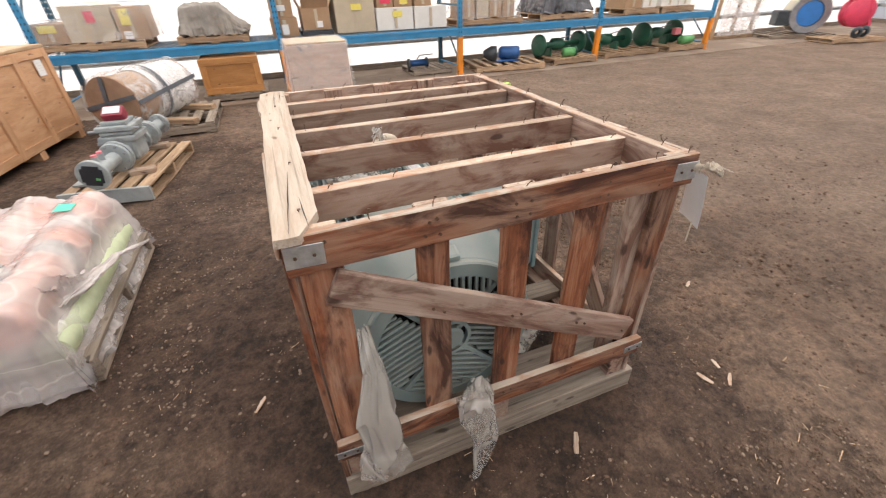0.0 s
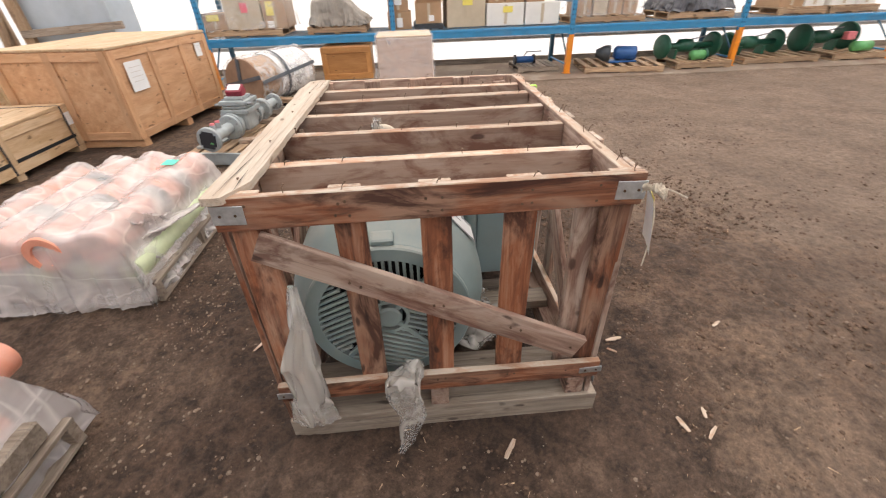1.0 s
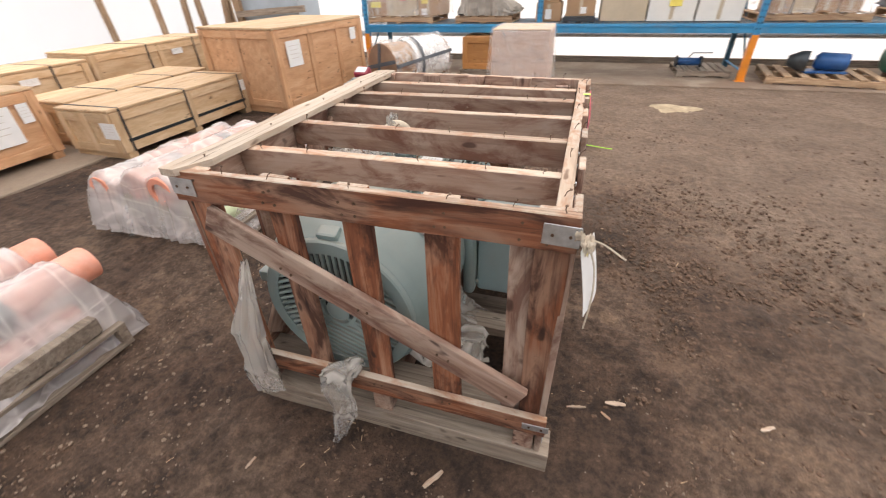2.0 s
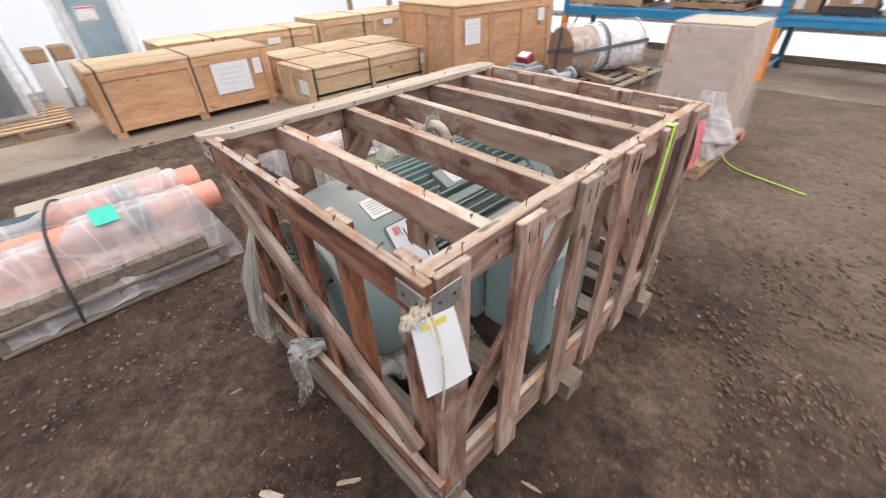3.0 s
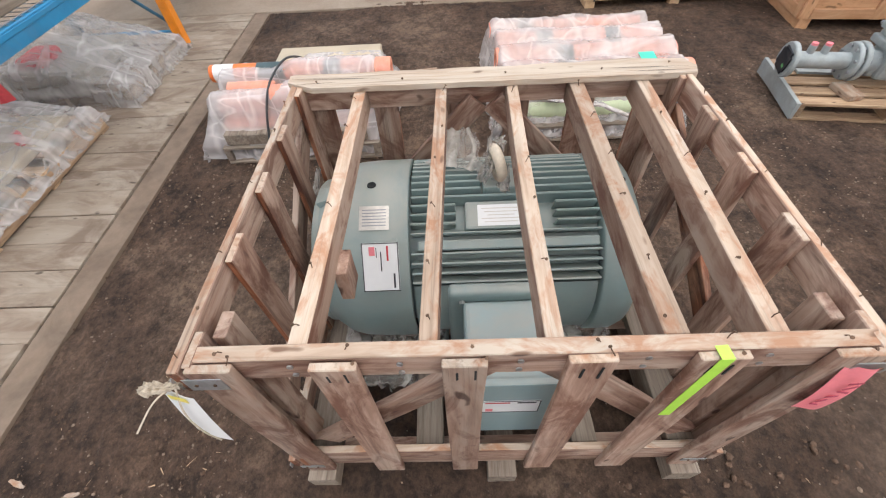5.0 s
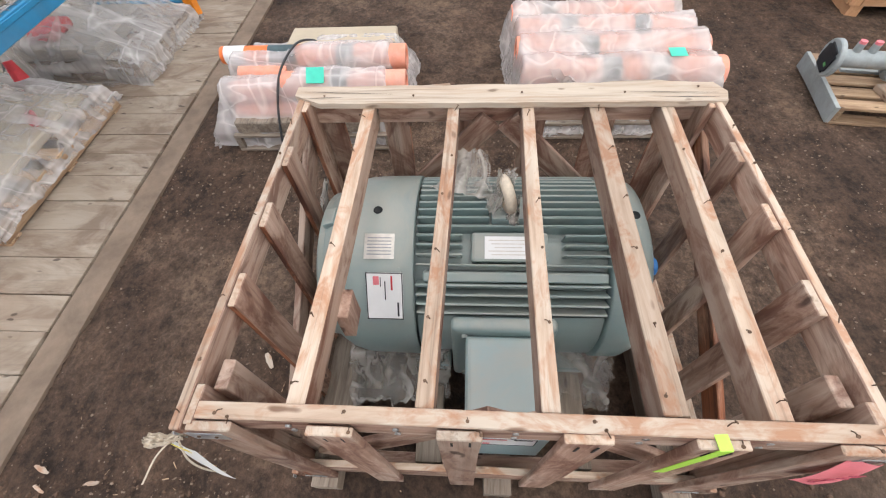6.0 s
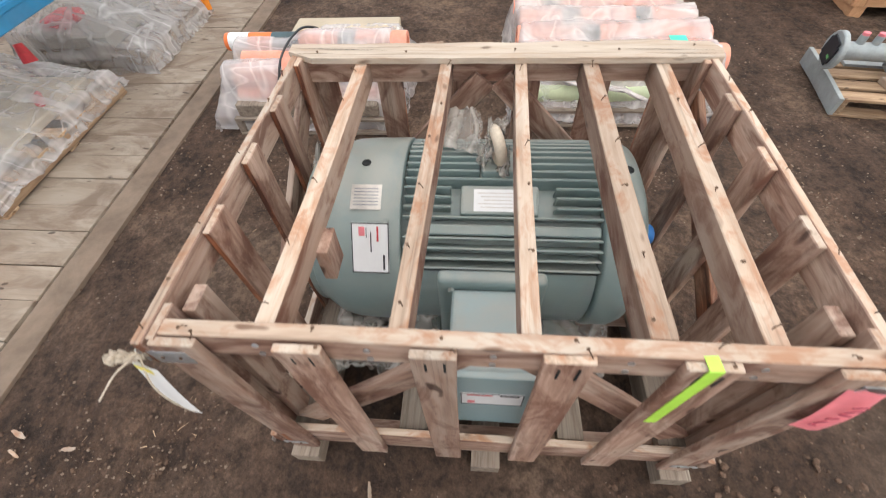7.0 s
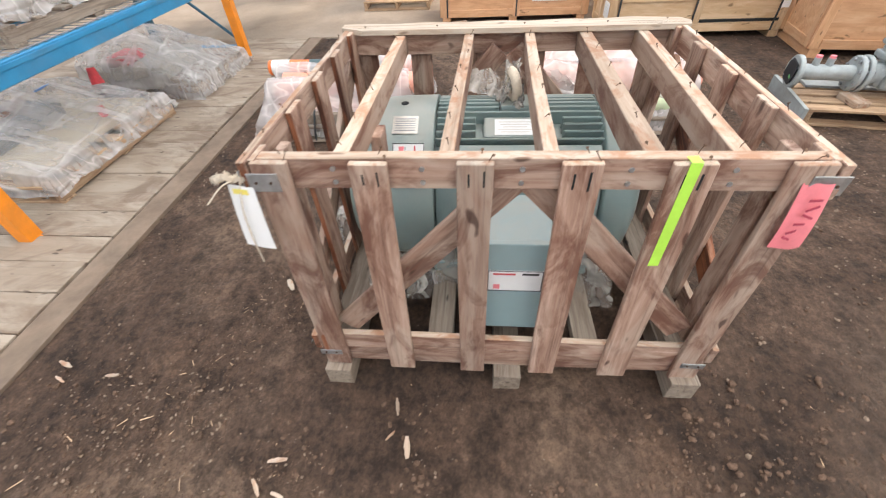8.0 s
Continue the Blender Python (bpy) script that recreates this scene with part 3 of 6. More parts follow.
    for x in (0.2, 0.35, 0.6, 0.86, 1.02, 1.14):
        nail(crate, x, 0.012, 1.045, 0.4)
    for y in (0.1, 0.36, 0.62, 0.88, 1.13, 1.36):
        nail(crate, 1.13, y, 1.046, 0.4)
        nail(crate, 1.155, y + 0.02, 1.045, 0.5)
    for x in (0.24, 0.4, 0.64, 0.9, 1.04):
        nail(crate, x, CL - 0.012, 1.045, 0.4)
    # bolts in the long rail
    for y in (0.24, 0.47, 0.72, 0.98, 1.22):
        for z in (0.975, 1.015):
            part("bolt_head", tube((CX1 - 0.001, y, z), (CX1 + 0.003, y, z), 0.007, 10), GALV, crate)
    # galvanised corner straps
    for x, y, z, ex, ey in ((0.05, -0.0022, 0.995, 1, 0), (1.135, -0.0022, 0.995, 1, 0), (0.04, -0.0022, 0.262, 1, 0), (1.145, -0.0022, 0.262, 1, 0),
                            (1.1735, 0.055, 0.985, 0, 1), (1.1735, 1.425, 0.985, 0, 1), (1.1735, 0.05, 0.19, 0, 1), (1.1735, 1.41, 0.19, 0, 1)):
        strap = part("corner_strap", box(0.085 if ex else 0.0025, 0.085 if ey else 0.0025, 0.055 if z > 0.5 else 0.03, 0.001), GALV, crate, "galvanised steel strap", pose(x, y, z, 0, random.uniform(-3, 3), 0))
        for k in (-0.02, 0.02):
            part("strap_nail", tube((x + k * ex, y + k * ey, z), (x + k * ex + (0.004 if ey else 0), y + k * ey - (0.004 if ex else 0), z), 0.004, 8), NAIL, strap)
    return crate


crate = build_crate()


def build_plank():
    """The one lid board left, split at both ends."""
    bm = bmesh.new()
    n = 30
    up, dn = [], []
    for i in range(n + 1):
        y = -0.012 + 1.475 * i / n
        left = -0.002 + 0.0015 * math.sin(i * 0.9) - (0.012 if 22 < i < 27 else 0)
        right = 0.098 + 0.012 * i / n + 0.0015 * math.sin(i * 1.7)
        if i == 0:
            right = 0.05
        if i == 1:
            right = 0.075
        for lst, z in ((up, 1.052), (dn, 1.031)):
            lst.append((bm.verts.new((left, y, z + 0.002 * math.sin(i))), bm.verts.new(((left + right) / 2 + 0.006 * math.sin(i * 2.3), y + (0.03 if i == n else 0), z - 0.001)), bm.verts.new((right, y + (0.012 if i == n else 0), z))))
    for i in range(n):
        for k in (0, 1):
            bm.faces.new((up[i][k], up[i][k + 1], up[i + 1][k + 1], up[i + 1][k]))
            bm.faces.new((dn[i][k], dn[i + 1][k], dn[i + 1][k + 1], dn[i][k + 1]))
        bm.faces.new((up[i][0], up[i + 1][0], dn[i + 1][0], dn[i][0]))
        bm.faces.new((up[i][2], dn[i][2], dn[i + 1][2], up[i + 1][2]))
    for i in (0, n):
        for k in (0, 1):
            bm.faces.new((up[i][k], dn[i][k], dn[i][k + 1], up[i][k + 1]))
    bmesh.ops.recalc_face_normals(bm, faces=bm.faces[:])
    turn = pose(0, 0, 0, 0, 0, 90)
    ob = part("lid_board", moved(bm, turn.inverted()), WOOD_LID, None, "pale split lid board lying along one top edge of the crate", turn)
    tagged(ob, category="board")
    for x0, y0, dx, y_step, n_step in ((0.030, 0.0, 0.0022, 0.035, 10), (0.072, 0.02, -0.0012, 0.03, 5), (0.055, 1.17, 0.0012, 0.036, 8), (0.083, 1.24, 0.0010, 0.036, 6)):
        crack = bmesh.new()
        pts = [(x0 + dx * k + 0.0006 * math.sin(k * 1.9), y0 + y_step * k, 1.0542) for k in range(n_step + 1)]
        for k, (p, q) in enumerate(zip(pts, pts[1:])):
            wa, wb = 0.0012 * (1 - abs(2 * k / n_step - 1)) + 0.0003, 0.0012 * (1 - abs(2 * (k + 1) / n_step - 1)) + 0.0003
            crack.faces.new([crack.verts.new(c) for c in ((p[0] - wa, p[1], p[2]), (p[0] + wa, p[1], p[2]), (q[0] + wb, q[1], q[2]), (q[0] - wb, q[1], q[2]))])
        part("crack", crack, DARK, ob)
    for y in (0.1, 0.42, 0.8, 1.15, 1.4):
        nail(ob, 0.045 + random.uniform(-0.02, 0.02), y, 1.05, 0.1, 0.006)
    sl = thing("split_lath", pose(-0.012, 0.1, 0.9), "long pale splinter hanging beside the crate rail", "wood scrap")
    board("lath", (-0.006, 0.02, 1.0), (-0.004, 0.55, 1.036), (0, 0, 1), 0.035, 0.009, WOOD_TOP, sl, warp=0.004)


build_plank()


# ---- the electric motor ----
MX, MZ = 0.42, 0.512


def motor_point(angle, r, y):
    return Vector((MX + r * math.cos(radians(angle)), y, MZ + r * math.sin(radians(angle))))


def surface_pose(angle, r, y):
    """A pose on the drum: local z outwards, local x along the shaft."""
    out = Vector((math.cos(radians(angle)), 0, math.sin(radians(angle))))
    xa = Vector((0, 1, 0))
    m = Matrix((xa, out.cross(xa), out)).transposed().to_4x4()
    m.translation = motor_point(angle, r, y)
    return m


def build_grille():
    """Slotted fan guard: rim, hub, spokes and ribs in four fields."""
    bits = [lathe([(0.060, 0.002), (0.072, 0.002), (0.072, 0.02), (0.060, 0.02), (0.060, 0.002)], 32), lathe([(0.242, 0.0), (0.285, 0.0), (0.29, 0.006), (0.29, 0.03), (0.242, 0.03), (0.242, 0.0)], 56), lathe([(0.0001, -0.004), (0.036, -0.004), (0.045, 0.0), (0.045, 0.03)], 32)]
    for a in (48, 132, 228, 312):
        ca, sa = math.cos(radians(a)), math.sin(radians(a))
        bits.append(moved(box(0.21, 0.016, 0.018, 0.002), Matrix.Translation((0.145 * ca, 0.012, 0.145 * sa)) @ Matrix.Rotation(-radians(a), 4, "Y")))
    for centre, lean in ((90, 90), (180, 22), (270, 158), (0, 158)):
        d = Vector((math.cos(radians(lean)), 0, math.sin(radians(lean))))
        nrm = Vector((-d.z, 0, d.x))
        for k in range(-12, 13):
            off = k * 0.0225
            run = []
            for i in range(121):
                s = -0.25 + 0.5 * i / 120
                p = nrm * off + d * s
                ang = math.degrees(math.atan2(p.z, p.x))
                ok = 0.06 < p.length < 0.246 and abs((ang - centre + 180) % 360 - 180) < 42
                if ok:
                    run.append(s)
                if (not ok or i == 120) and run:
                    if run[-1] - run[0] > 0.012:
                        mid = nrm * off + d * (run[0] + run[-1]) / 2
                        bits.append(moved(box(run[-1] - run[0], 0.014, 0.0105, 0.0015), Matrix.Translation((mid.x, 0.010, mid.z)) @ Matrix.Rotation(-radians(lean), 4, "Y")))
                    run = []
    return join(*bits)


def label_plate(parent, m, w, h, bars, name="label", border=True):
    """A white printed label, local x across, with plain bars for its print."""
    lab = part(name, box(w, h, 0.0015, 0), WHITE, parent, "white printed label with red and black marks", m)
    if border:
        for bx, by, bw, bh in ((0, h / 2 - 0.002, w, 0.003), (0, -h / 2 + 0.002, w, 0.003), (w / 2 - 0.002, 0, 0.003, h), (-w / 2 + 0.002, 0, 0.003, h)):
            part("border", box(bw, bh, 0.0008, 0), INK, lab, "", m @ Matrix.Translation((bx, by, 0.0012)))
    for bx, by, bw, bh, mat in bars:
        part("print_bar", box(bw * w, bh * h, 0.0008, 0), mat, lab, "", m @ Matrix.Translation((bx * w, by * h, 0.0012)))
    return lab


def build_motor():
    c = Matrix.Translation((MX, 0, MZ))
    mo = thing("electric_motor", pose(MX, 0.75, 0.24), "large grey-green finned electric motor bolted down inside the crate", "motor")
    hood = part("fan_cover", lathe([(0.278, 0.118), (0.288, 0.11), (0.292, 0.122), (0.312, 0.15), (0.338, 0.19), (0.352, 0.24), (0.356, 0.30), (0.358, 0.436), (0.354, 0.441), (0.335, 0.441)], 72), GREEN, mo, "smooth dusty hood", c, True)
    part("fan_grille", build_grille(), GREEN, hood, "slotted fan guard", Matrix.Translation((MX, 0.092, MZ)))
    # near-black disc paints in the shade behind the fan guard
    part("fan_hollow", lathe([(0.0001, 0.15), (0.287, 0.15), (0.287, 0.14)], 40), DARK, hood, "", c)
    part("lug", box(0.075, 0.05, 0.055, 0.01, 2), GREEN, hood, "", pose(MX + 0.005, 0.135, MZ + 0.29, 20, 0, 0))
    part("side_lug", box(0.06, 0.10, 0.05, 0.012, 2), GREEN, hood, "", pose(MX - 0.36, 0.22, MZ + 0.02))
    for y in (0.311, 1.165):
        a = 88 if y < 1 else 86
        m = surface_pose(a, 0.3575 if y < 1 else 0.352, y)
        hole = part("lifting_hole", lathe([(0.0001, 0.0), (0.010, 0.0), (0.012, 0.002), (0.015, 0.002), (0.016, 0.0)], 20), [DARK], hood, "", m @ pose(0, 0, 0, 90))
        hole.data.shade_smooth()
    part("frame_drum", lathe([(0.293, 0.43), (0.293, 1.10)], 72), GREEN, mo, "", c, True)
    for a0, a1 in ((-70, 27), (153, 250)):
        part("frame_side", lathe([(0.30, 0.445), (0.341, 0.450), (0.341, 1.07), (0.30, 1.078)], 30, a0, a1), GREEN, mo, "smooth frame flank", c, True)
    k = 0
    for a in [29.5 + 5.5 * i for i in range(23)]:
        y0, y1 = 0.446, 1.077
        spans = [(y0, y1)]
        if 62 < a < 84:
            spans = [(y0, 0.60), (0.93, y1)] if a < 74 else [(y0, y1)]
        if 48.5 < a < 53:
            continue
        if 84 <= a <= 96:
            spans = [(y0, 0.69), (0.82, y1)]
        for s0, s1 in spans:
            f = box(s1 - s0, 0.0085, 0.062, 0.004)
            part("fin", f, GREEN, mo, "", surface_pose(a, 0.322, (s0 + s1) / 2))
    part("fin_rib", box(0.60, 0.034, 0.05, 0.005), GREEN, mo, "", surface_pose(50.5, 0.322, 0.77))
    pad = part("nameplate_pad", box(0.25, 0.10, 0.05, 0.01, 2), GREEN, mo, "", surface_pose(67.5, 0.312, 0.755))
    plate = part("nameplate", box(0.165, 0.075, 0.002, 0), WHITE, pad, "bright metal nameplate with small grey print", surface_pose(67, 0.3385, 0.755))
    for i in range(5):
        part("print_bar", box(0.13 - 0.02 * (i % 3), 0.003, 0.0006, 0), FOIL, plate, "", surface_pose(67, 0.340, 0.75) @ Matrix.Translation((0, 0.024 - 0.012 * i, 0)))
    eye_pad = part("eye_pad", box(0.12, 0.10, 0.04, 0.01, 2), GREEN, mo, "", surface_pose(90, 0.34, 0.755))
    ring = lathe([(0.048 + 0.019 * math.cos(6.2832 * k / 12), 0.019 * math.sin(6.2832 * k / 12)) for k in range(13)], 28)
    part("lifting_eye", ring, ROPE, eye_pad, "lifting eye wound with pale wrapping", pose(MX, 0.742, 0.935, 8, 0, 14), True)
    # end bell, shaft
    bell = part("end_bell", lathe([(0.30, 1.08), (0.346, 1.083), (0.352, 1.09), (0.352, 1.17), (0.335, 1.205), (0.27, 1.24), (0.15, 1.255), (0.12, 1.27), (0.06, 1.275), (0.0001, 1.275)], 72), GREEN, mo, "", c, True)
    part("shaft_cap", lathe([(0.0001, 1.36), (0.034, 1.36), (0.04, 1.352), (0.04, 1.272)], 28), BLUE_PLATE, bell, "blue plastic shaft cap", c, True)
    # feet
    for x in (MX - 0.27, MX + 0.27):
        for y in (0.49, 1.02):
            part("foot", box(0.16, 0.13, 0.06, 0.012, 2), GREEN, mo, "", pose(x, y, 0.27))
            part("foot_web", box(0.05, 0.10, 0.14, 0.01, 2), GREEN, mo, "", pose(x - 0.02 * (1 if x > MX else -1), y, 0.35))
    # terminal box
    fl = part("box_flange", box(0.05, 0.34, 0.44, 0.035, 4), GREEN, mo, "", pose(0.775, 0.735, 0.505), True)
    neck = part("box_neck", box(0.16, 0.22, 0.26, 0.02, 2), GREEN, mo, "", pose(0.71, 0.735, 0.50))
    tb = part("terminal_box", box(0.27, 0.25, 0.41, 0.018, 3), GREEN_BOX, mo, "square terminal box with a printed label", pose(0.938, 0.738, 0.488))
    part("cover_lip", box(0.022, 0.268, 0.43, 0.006, 2), GREEN_BOX, tb, "", pose(1.075, 0.738, 0.488))
    for y in (0.61, 0.86):
        for z in (0.33, 0.68):
            part("bolt", tube((0.80, y, z), (0.812, y, z), 0.011, 6), GREEN, fl)
    mface = Matrix(((0, 0, 1, 1.0875), (1, 0, 0, 0.742), (0, 1, 0, 0.535), (0, 0, 0, 1)))
    label_plate(tb, mface, 0.185, 0.1, [(-0.2, 0.34, 0.4, 0.08, RED), (-0.33, -0.28, 0.12, 0.22, PINK), (0.27, 0.34, 0.3, 0.09, INK)])
    # labels on the hood
    label_plate(hood, surface_pose(40.0, 0.3595, 0.346), 0.122, 0.165,
                [(-0.22, 0.33, 0.16, 0.18, PINK), (0.2, 0.28, 0.05, 0.3, RED), (0.02, 0.12, 0.03, 0.4, INK), (0.36, -0.28, 0.05, 0.3, INK), (-0.1, 0.3, 0.02, 0.2, INK)])
    foil = part("foil_label", box(0.10, 0.085, 0.0012, 0), FOIL, hood, "thin silver instruction label", surface_pose(66.5, 0.3585, 0.327))
    for i in range(6):
        part("print_bar", box(0.08, 0.0035, 0.0006, 0), STEEL, foil, "", surface_pose(66.5, 0.3597, 0.327) @ Matrix.Translation((0, 0.028 - 0.011 * i, 0)))
    part("screw", tube((0, 0, -0.002), (0, 0, 0.006), 0.009, 8), GREEN, hood, "", surface_pose(54, 0.358, 0.395))
    return mo


build_motor()


# ---- plastic sheet scraps, tags, tape ----
def crumple(name, length, width, at, label, seed, folds=0.05, mat=None, taper=0.0, res=34, droop=0.0):
    """A crumpled sheet: a folded grid with sharp creases, hanging along its local -z."""
    rng = random.Random(seed)
    off = Vector((rng.uniform(0, 50), rng.uniform(0, 50), rng.uniform(0, 50)))
    u, v = np.meshgrid(np.linspace(-0.5, 0.5, res), np.linspace(0, 1, res), indexing="ij")
    px, py, pz = np.zeros_like(u), np.zeros_like(u), np.zeros_like(u)
    for i in range(res):
        for j in range(res):
            p = Vector((u[i, j] * 5, v[i, j] * 5, 0)) + off
            f = noise.noise(p) + 0.5 * abs(noise.noise(p * 2.1)) + 0.35 * abs(noise.noise(p * 4.3))
            g = noise.noise(p * 1.3 + Vector((9, 4, 2)))
            w = width * (1 - taper * v[i, j])
            edge = 0.12 * length * noise.noise(Vector((u[i, j] * 4, 7, seed)))
            px[i, j] = u[i, j] * w + 0.5 * folds * g
            py[i, j] = folds * f + droop * v[i, j] ** 2
            pz[i, j] = -v[i, j] * (length + edge) + 0.4 * folds * noise.noise(p * 1.7)
    ob = new(name, grid_mesh(name, px, py, pz))
    ob.data.materials.append(mat or PLASTIC)
    ob.matrix_basis = at
    return tagged(ob, label, "plastic sheet")


def pouch(name, pts, label, seed, mat=None):
    """A gathered length of plastic sheet: creased tube through (place, radius) stations."""
    rng = random.Random(seed)
    n, seg = 48, 44
    px, py, pz = (np.zeros((n + 1, seg + 1)) for _ in range(3))
    off = Vector((rng.uniform(0, 50),) * 3)
    for i in range(n + 1):
        s = i / n * (len(pts) - 1)
        k = min(int(s), len(pts) - 2)
        f = s - k
        f = f * f * (3 - 2 * f)
        p = Vector(pts[k][0]).lerp(Vector(pts[k + 1][0]), f)
        r = pts[k][1] * (1 - f) + pts[k + 1][1] * f
        for j in range(seg + 1):
            a = 2 * math.pi * (j % seg) / seg
            q = Vector((math.cos(a) * 1.6, math.sin(a) * 1.6, i * 0.09)) + off
            crease = 0.75 + 0.5 * noise.noise(q) + 1.1 * abs(noise.noise(Vector((q.x * 1.5, q.y * 1.5, q.z * 0.45)))) + 0.25 * abs(noise.noise(Vector((q.x * 3.2, q.y * 3.2, q.z * 1.2))))
            px[i, j], py[i, j], pz[i, j] = p.x + r * crease * math.cos(a), p.y + 0.55 * r * crease * math.sin(a), p.z + 0.02 * noise.noise(q * 2)
    ob = new(name, grid_mesh(name, px, py, pz))
    ob.data.materials.append(mat or PLASTIC)
    return tagged(ob, label, "plastic sheet")


pouch("plastic_scrap", [((0.145, 0.03, 0.72), 0.012), ((0.15, -0.015, 0.6), 0.022), ((0.13, -0.045, 0.45), 0.042), ((0.14, -0.06, 0.3), 0.06), ((0.135, -0.055, 0.19), 0.058), ((0.14, -0.045, 0.155), 0.012)],
      "gathered clear plastic hanging out between the crate slats", 4)
pouch("plastic_scrap", [((0.50, 0.03, 0.34), 0.03), ((0.46, -0.035, 0.335), 0.062), ((0.45, -0.055, 0.27), 0.05), ((0.47, -0.065, 0.17), 0.038), ((0.445, -0.085, 0.06), 0.022), ((0.42, -0.10, 0.0), 0.008)],
      "knotted clear plastic hanging over the bottom rail", 9)
crumple("plastic_scrap", 0.20, 0.42, pose(0.36, 0.15, 0.34, 60, 0, 5), "crumpled plastic sheet beneath the fan guard", 3, 0.05)
crumple("plastic_scrap", 0.22, 0.5, pose(0.70, 0.13, 0.30, 75, 0, 10), "crumpled plastic sheet beneath the fan guard", 13, 0.06)
crumple("plastic_scrap", 0.30, 0.30, pose(0.70, 0.40, 0.42, -38, 0, 88), "crumpled plastic sheet under the motor frame", 5, 0.05)
crumple("plastic_scrap", 0.32, 0.36, pose(0.70, 1.0, 0.42, -42, 0, 92), "crumpled plastic sheet under the motor frame", 8, 0.055)
crumple("plastic_scrap", 0.20, 0.22, pose(0.37, 0.60, 0.875, 96, 0, 80), "torn plastic sheet lying over the motor fins", 6, 0.03, None, 0.6)
crumple("plastic_scrap", 0.14, 0.12, pose(0.40, 0.72, 0.885, 165, 10, 40), "torn plastic standing up beside the lifting eye", 16, 0.03, None, 0.8)
pouch("plastic_scrap", [((0.42, 0.70, 0.875), 0.03), ((0.43, 0.715, 0.92), 0.026), ((0.41, 0.725, 0.97), 0.02), ((0.40, 0.715, 1.015), 0.006)], "plastic wrapping bunched round the lifting eye", 21)
pouch("plastic_scrap", [((0.46, 0.76, 0.875), 0.03), ((0.455, 0.77, 0.90), 0.026), ((0.44, 0.775, 0.94), 0.008)], "plastic wrapping bunched round the lifting eye", 22)

tape = thing("tape", pose(1.176, 1.11, 0.9), "strip of lime green tape stuck down a crate slat", "tape")
part("strip", box(0.0012, 0.028, 0.335, 0), LIME, tape, "", pose(1.1745, 1.113, 0.878))
part("strip_end", box(0.03, 0.026, 0.0012, 0), LIME, tape, "", pose(1.16, 1.113, 1.0475, 0, 0, 4))


def paper(name, w, h, at, mat, label, bend):
    u, v = np.meshgrid(np.linspace(-0.5, 0.5, 9), np.linspace(0, 1, 12), indexing="ij")
    ob = new(name, grid_mesh(name, 0.03 * bend * np.sin(v * 2.4) + 0.015 * bend * np.sin(u * 5 + v), u * w * (0.9 + 0.15 * v), -v * h))
    ob.data.materials.append(mat)
    ob.matrix_basis = at
    return tagged(ob, label, "tag")


tag = paper("paper_tag", 0.10, 0.185, pose(1.192, 0.0, 0.988, 5, -9, -16), WHITE, "white paper tag tied to the crate corner", 0.15)
part("print_bar", box(0.001, 0.05, 0.014, 0), YELLOW, tag, "yellow strip", pose(1.199, -0.002, 0.974, 5, -9, -16))
pk = paper("paper_tag", 0.075, 0.19, pose(1.177, 1.40, 0.995, 2, -3, 2), PINK, "pink paper tag with handwriting stapled to a crate board", 0.35)
for i in range(6):
    part("print_bar", moved(box(0.001, 0.03, 0.006, 0), Matrix.Rotation(0.5 * math.sin(i * 2.1), 4, "X")), INK_PINK, pk, "", pose(1.197, 1.402 + 0.006 * math.sin(i), 0.96 - 0.024 * i, 2, -3, 2))
knot = pouch("torn_cord", [((1.168, 0.004, 1.0), 0.010), ((1.185, -0.015, 1.005), 0.007), ((1.19, -0.035, 1.012), 0.012), ((1.192, -0.058, 1.008), 0.011), ((1.19, -0.072, 1.0), 0.003)], "frayed twist of pale cord knotted at the crate corner", 61, ROPE)
tagged(knot, category="cord")
part("string", hose([(1.185, 0.0, 1.0), (1.215, -0.005, 0.93), (1.225, -0.008, 0.84), (1.22, -0.012, 0.74)], 0.0022), ROPE, knot, "loose white string")
part("string", hose([(1.18, -0.01, 1.0), (1.22, -0.03, 1.005), (1.27, -0.05, 0.985)], 0.002), ROPE, knot)


# ---- pallets and packed goods ----
def pallet(at, w, d, h=0.12, wood_mat=None, label="worn wooden pallet on the floor", boards=7, name="pallet"):
    """Stringer pallet, w along local x, d along local y, standing on the origin."""
    p = thing(name, at, label, "pallet", "pallets")
    mat = wood_mat or WOOD_PALLET
    for y in (-d / 2 + 0.025, 0, d / 2 - 0.025):
        board("stringer", at @ Vector((-w / 2, y, h / 2)), at @ Vector((w / 2, y, h / 2)), (0, 0, 1), h - 0.04, 0.045, mat, p)
    for z, n in ((h - 0.01, boards), (0.01, 3)):
        for i in range(n):
            x = -w / 2 + 0.05 + (w - 0.1) * i / (n - 1)
            board("deck_board", at @ Vector((x, -d / 2, z)), at @ Vector((x, d / 2, z)), at.to_3x3() @ Vector((1, 0, 0)), min(0.1, 0.8 * w / boards), 0.02, mat, p)
    return p


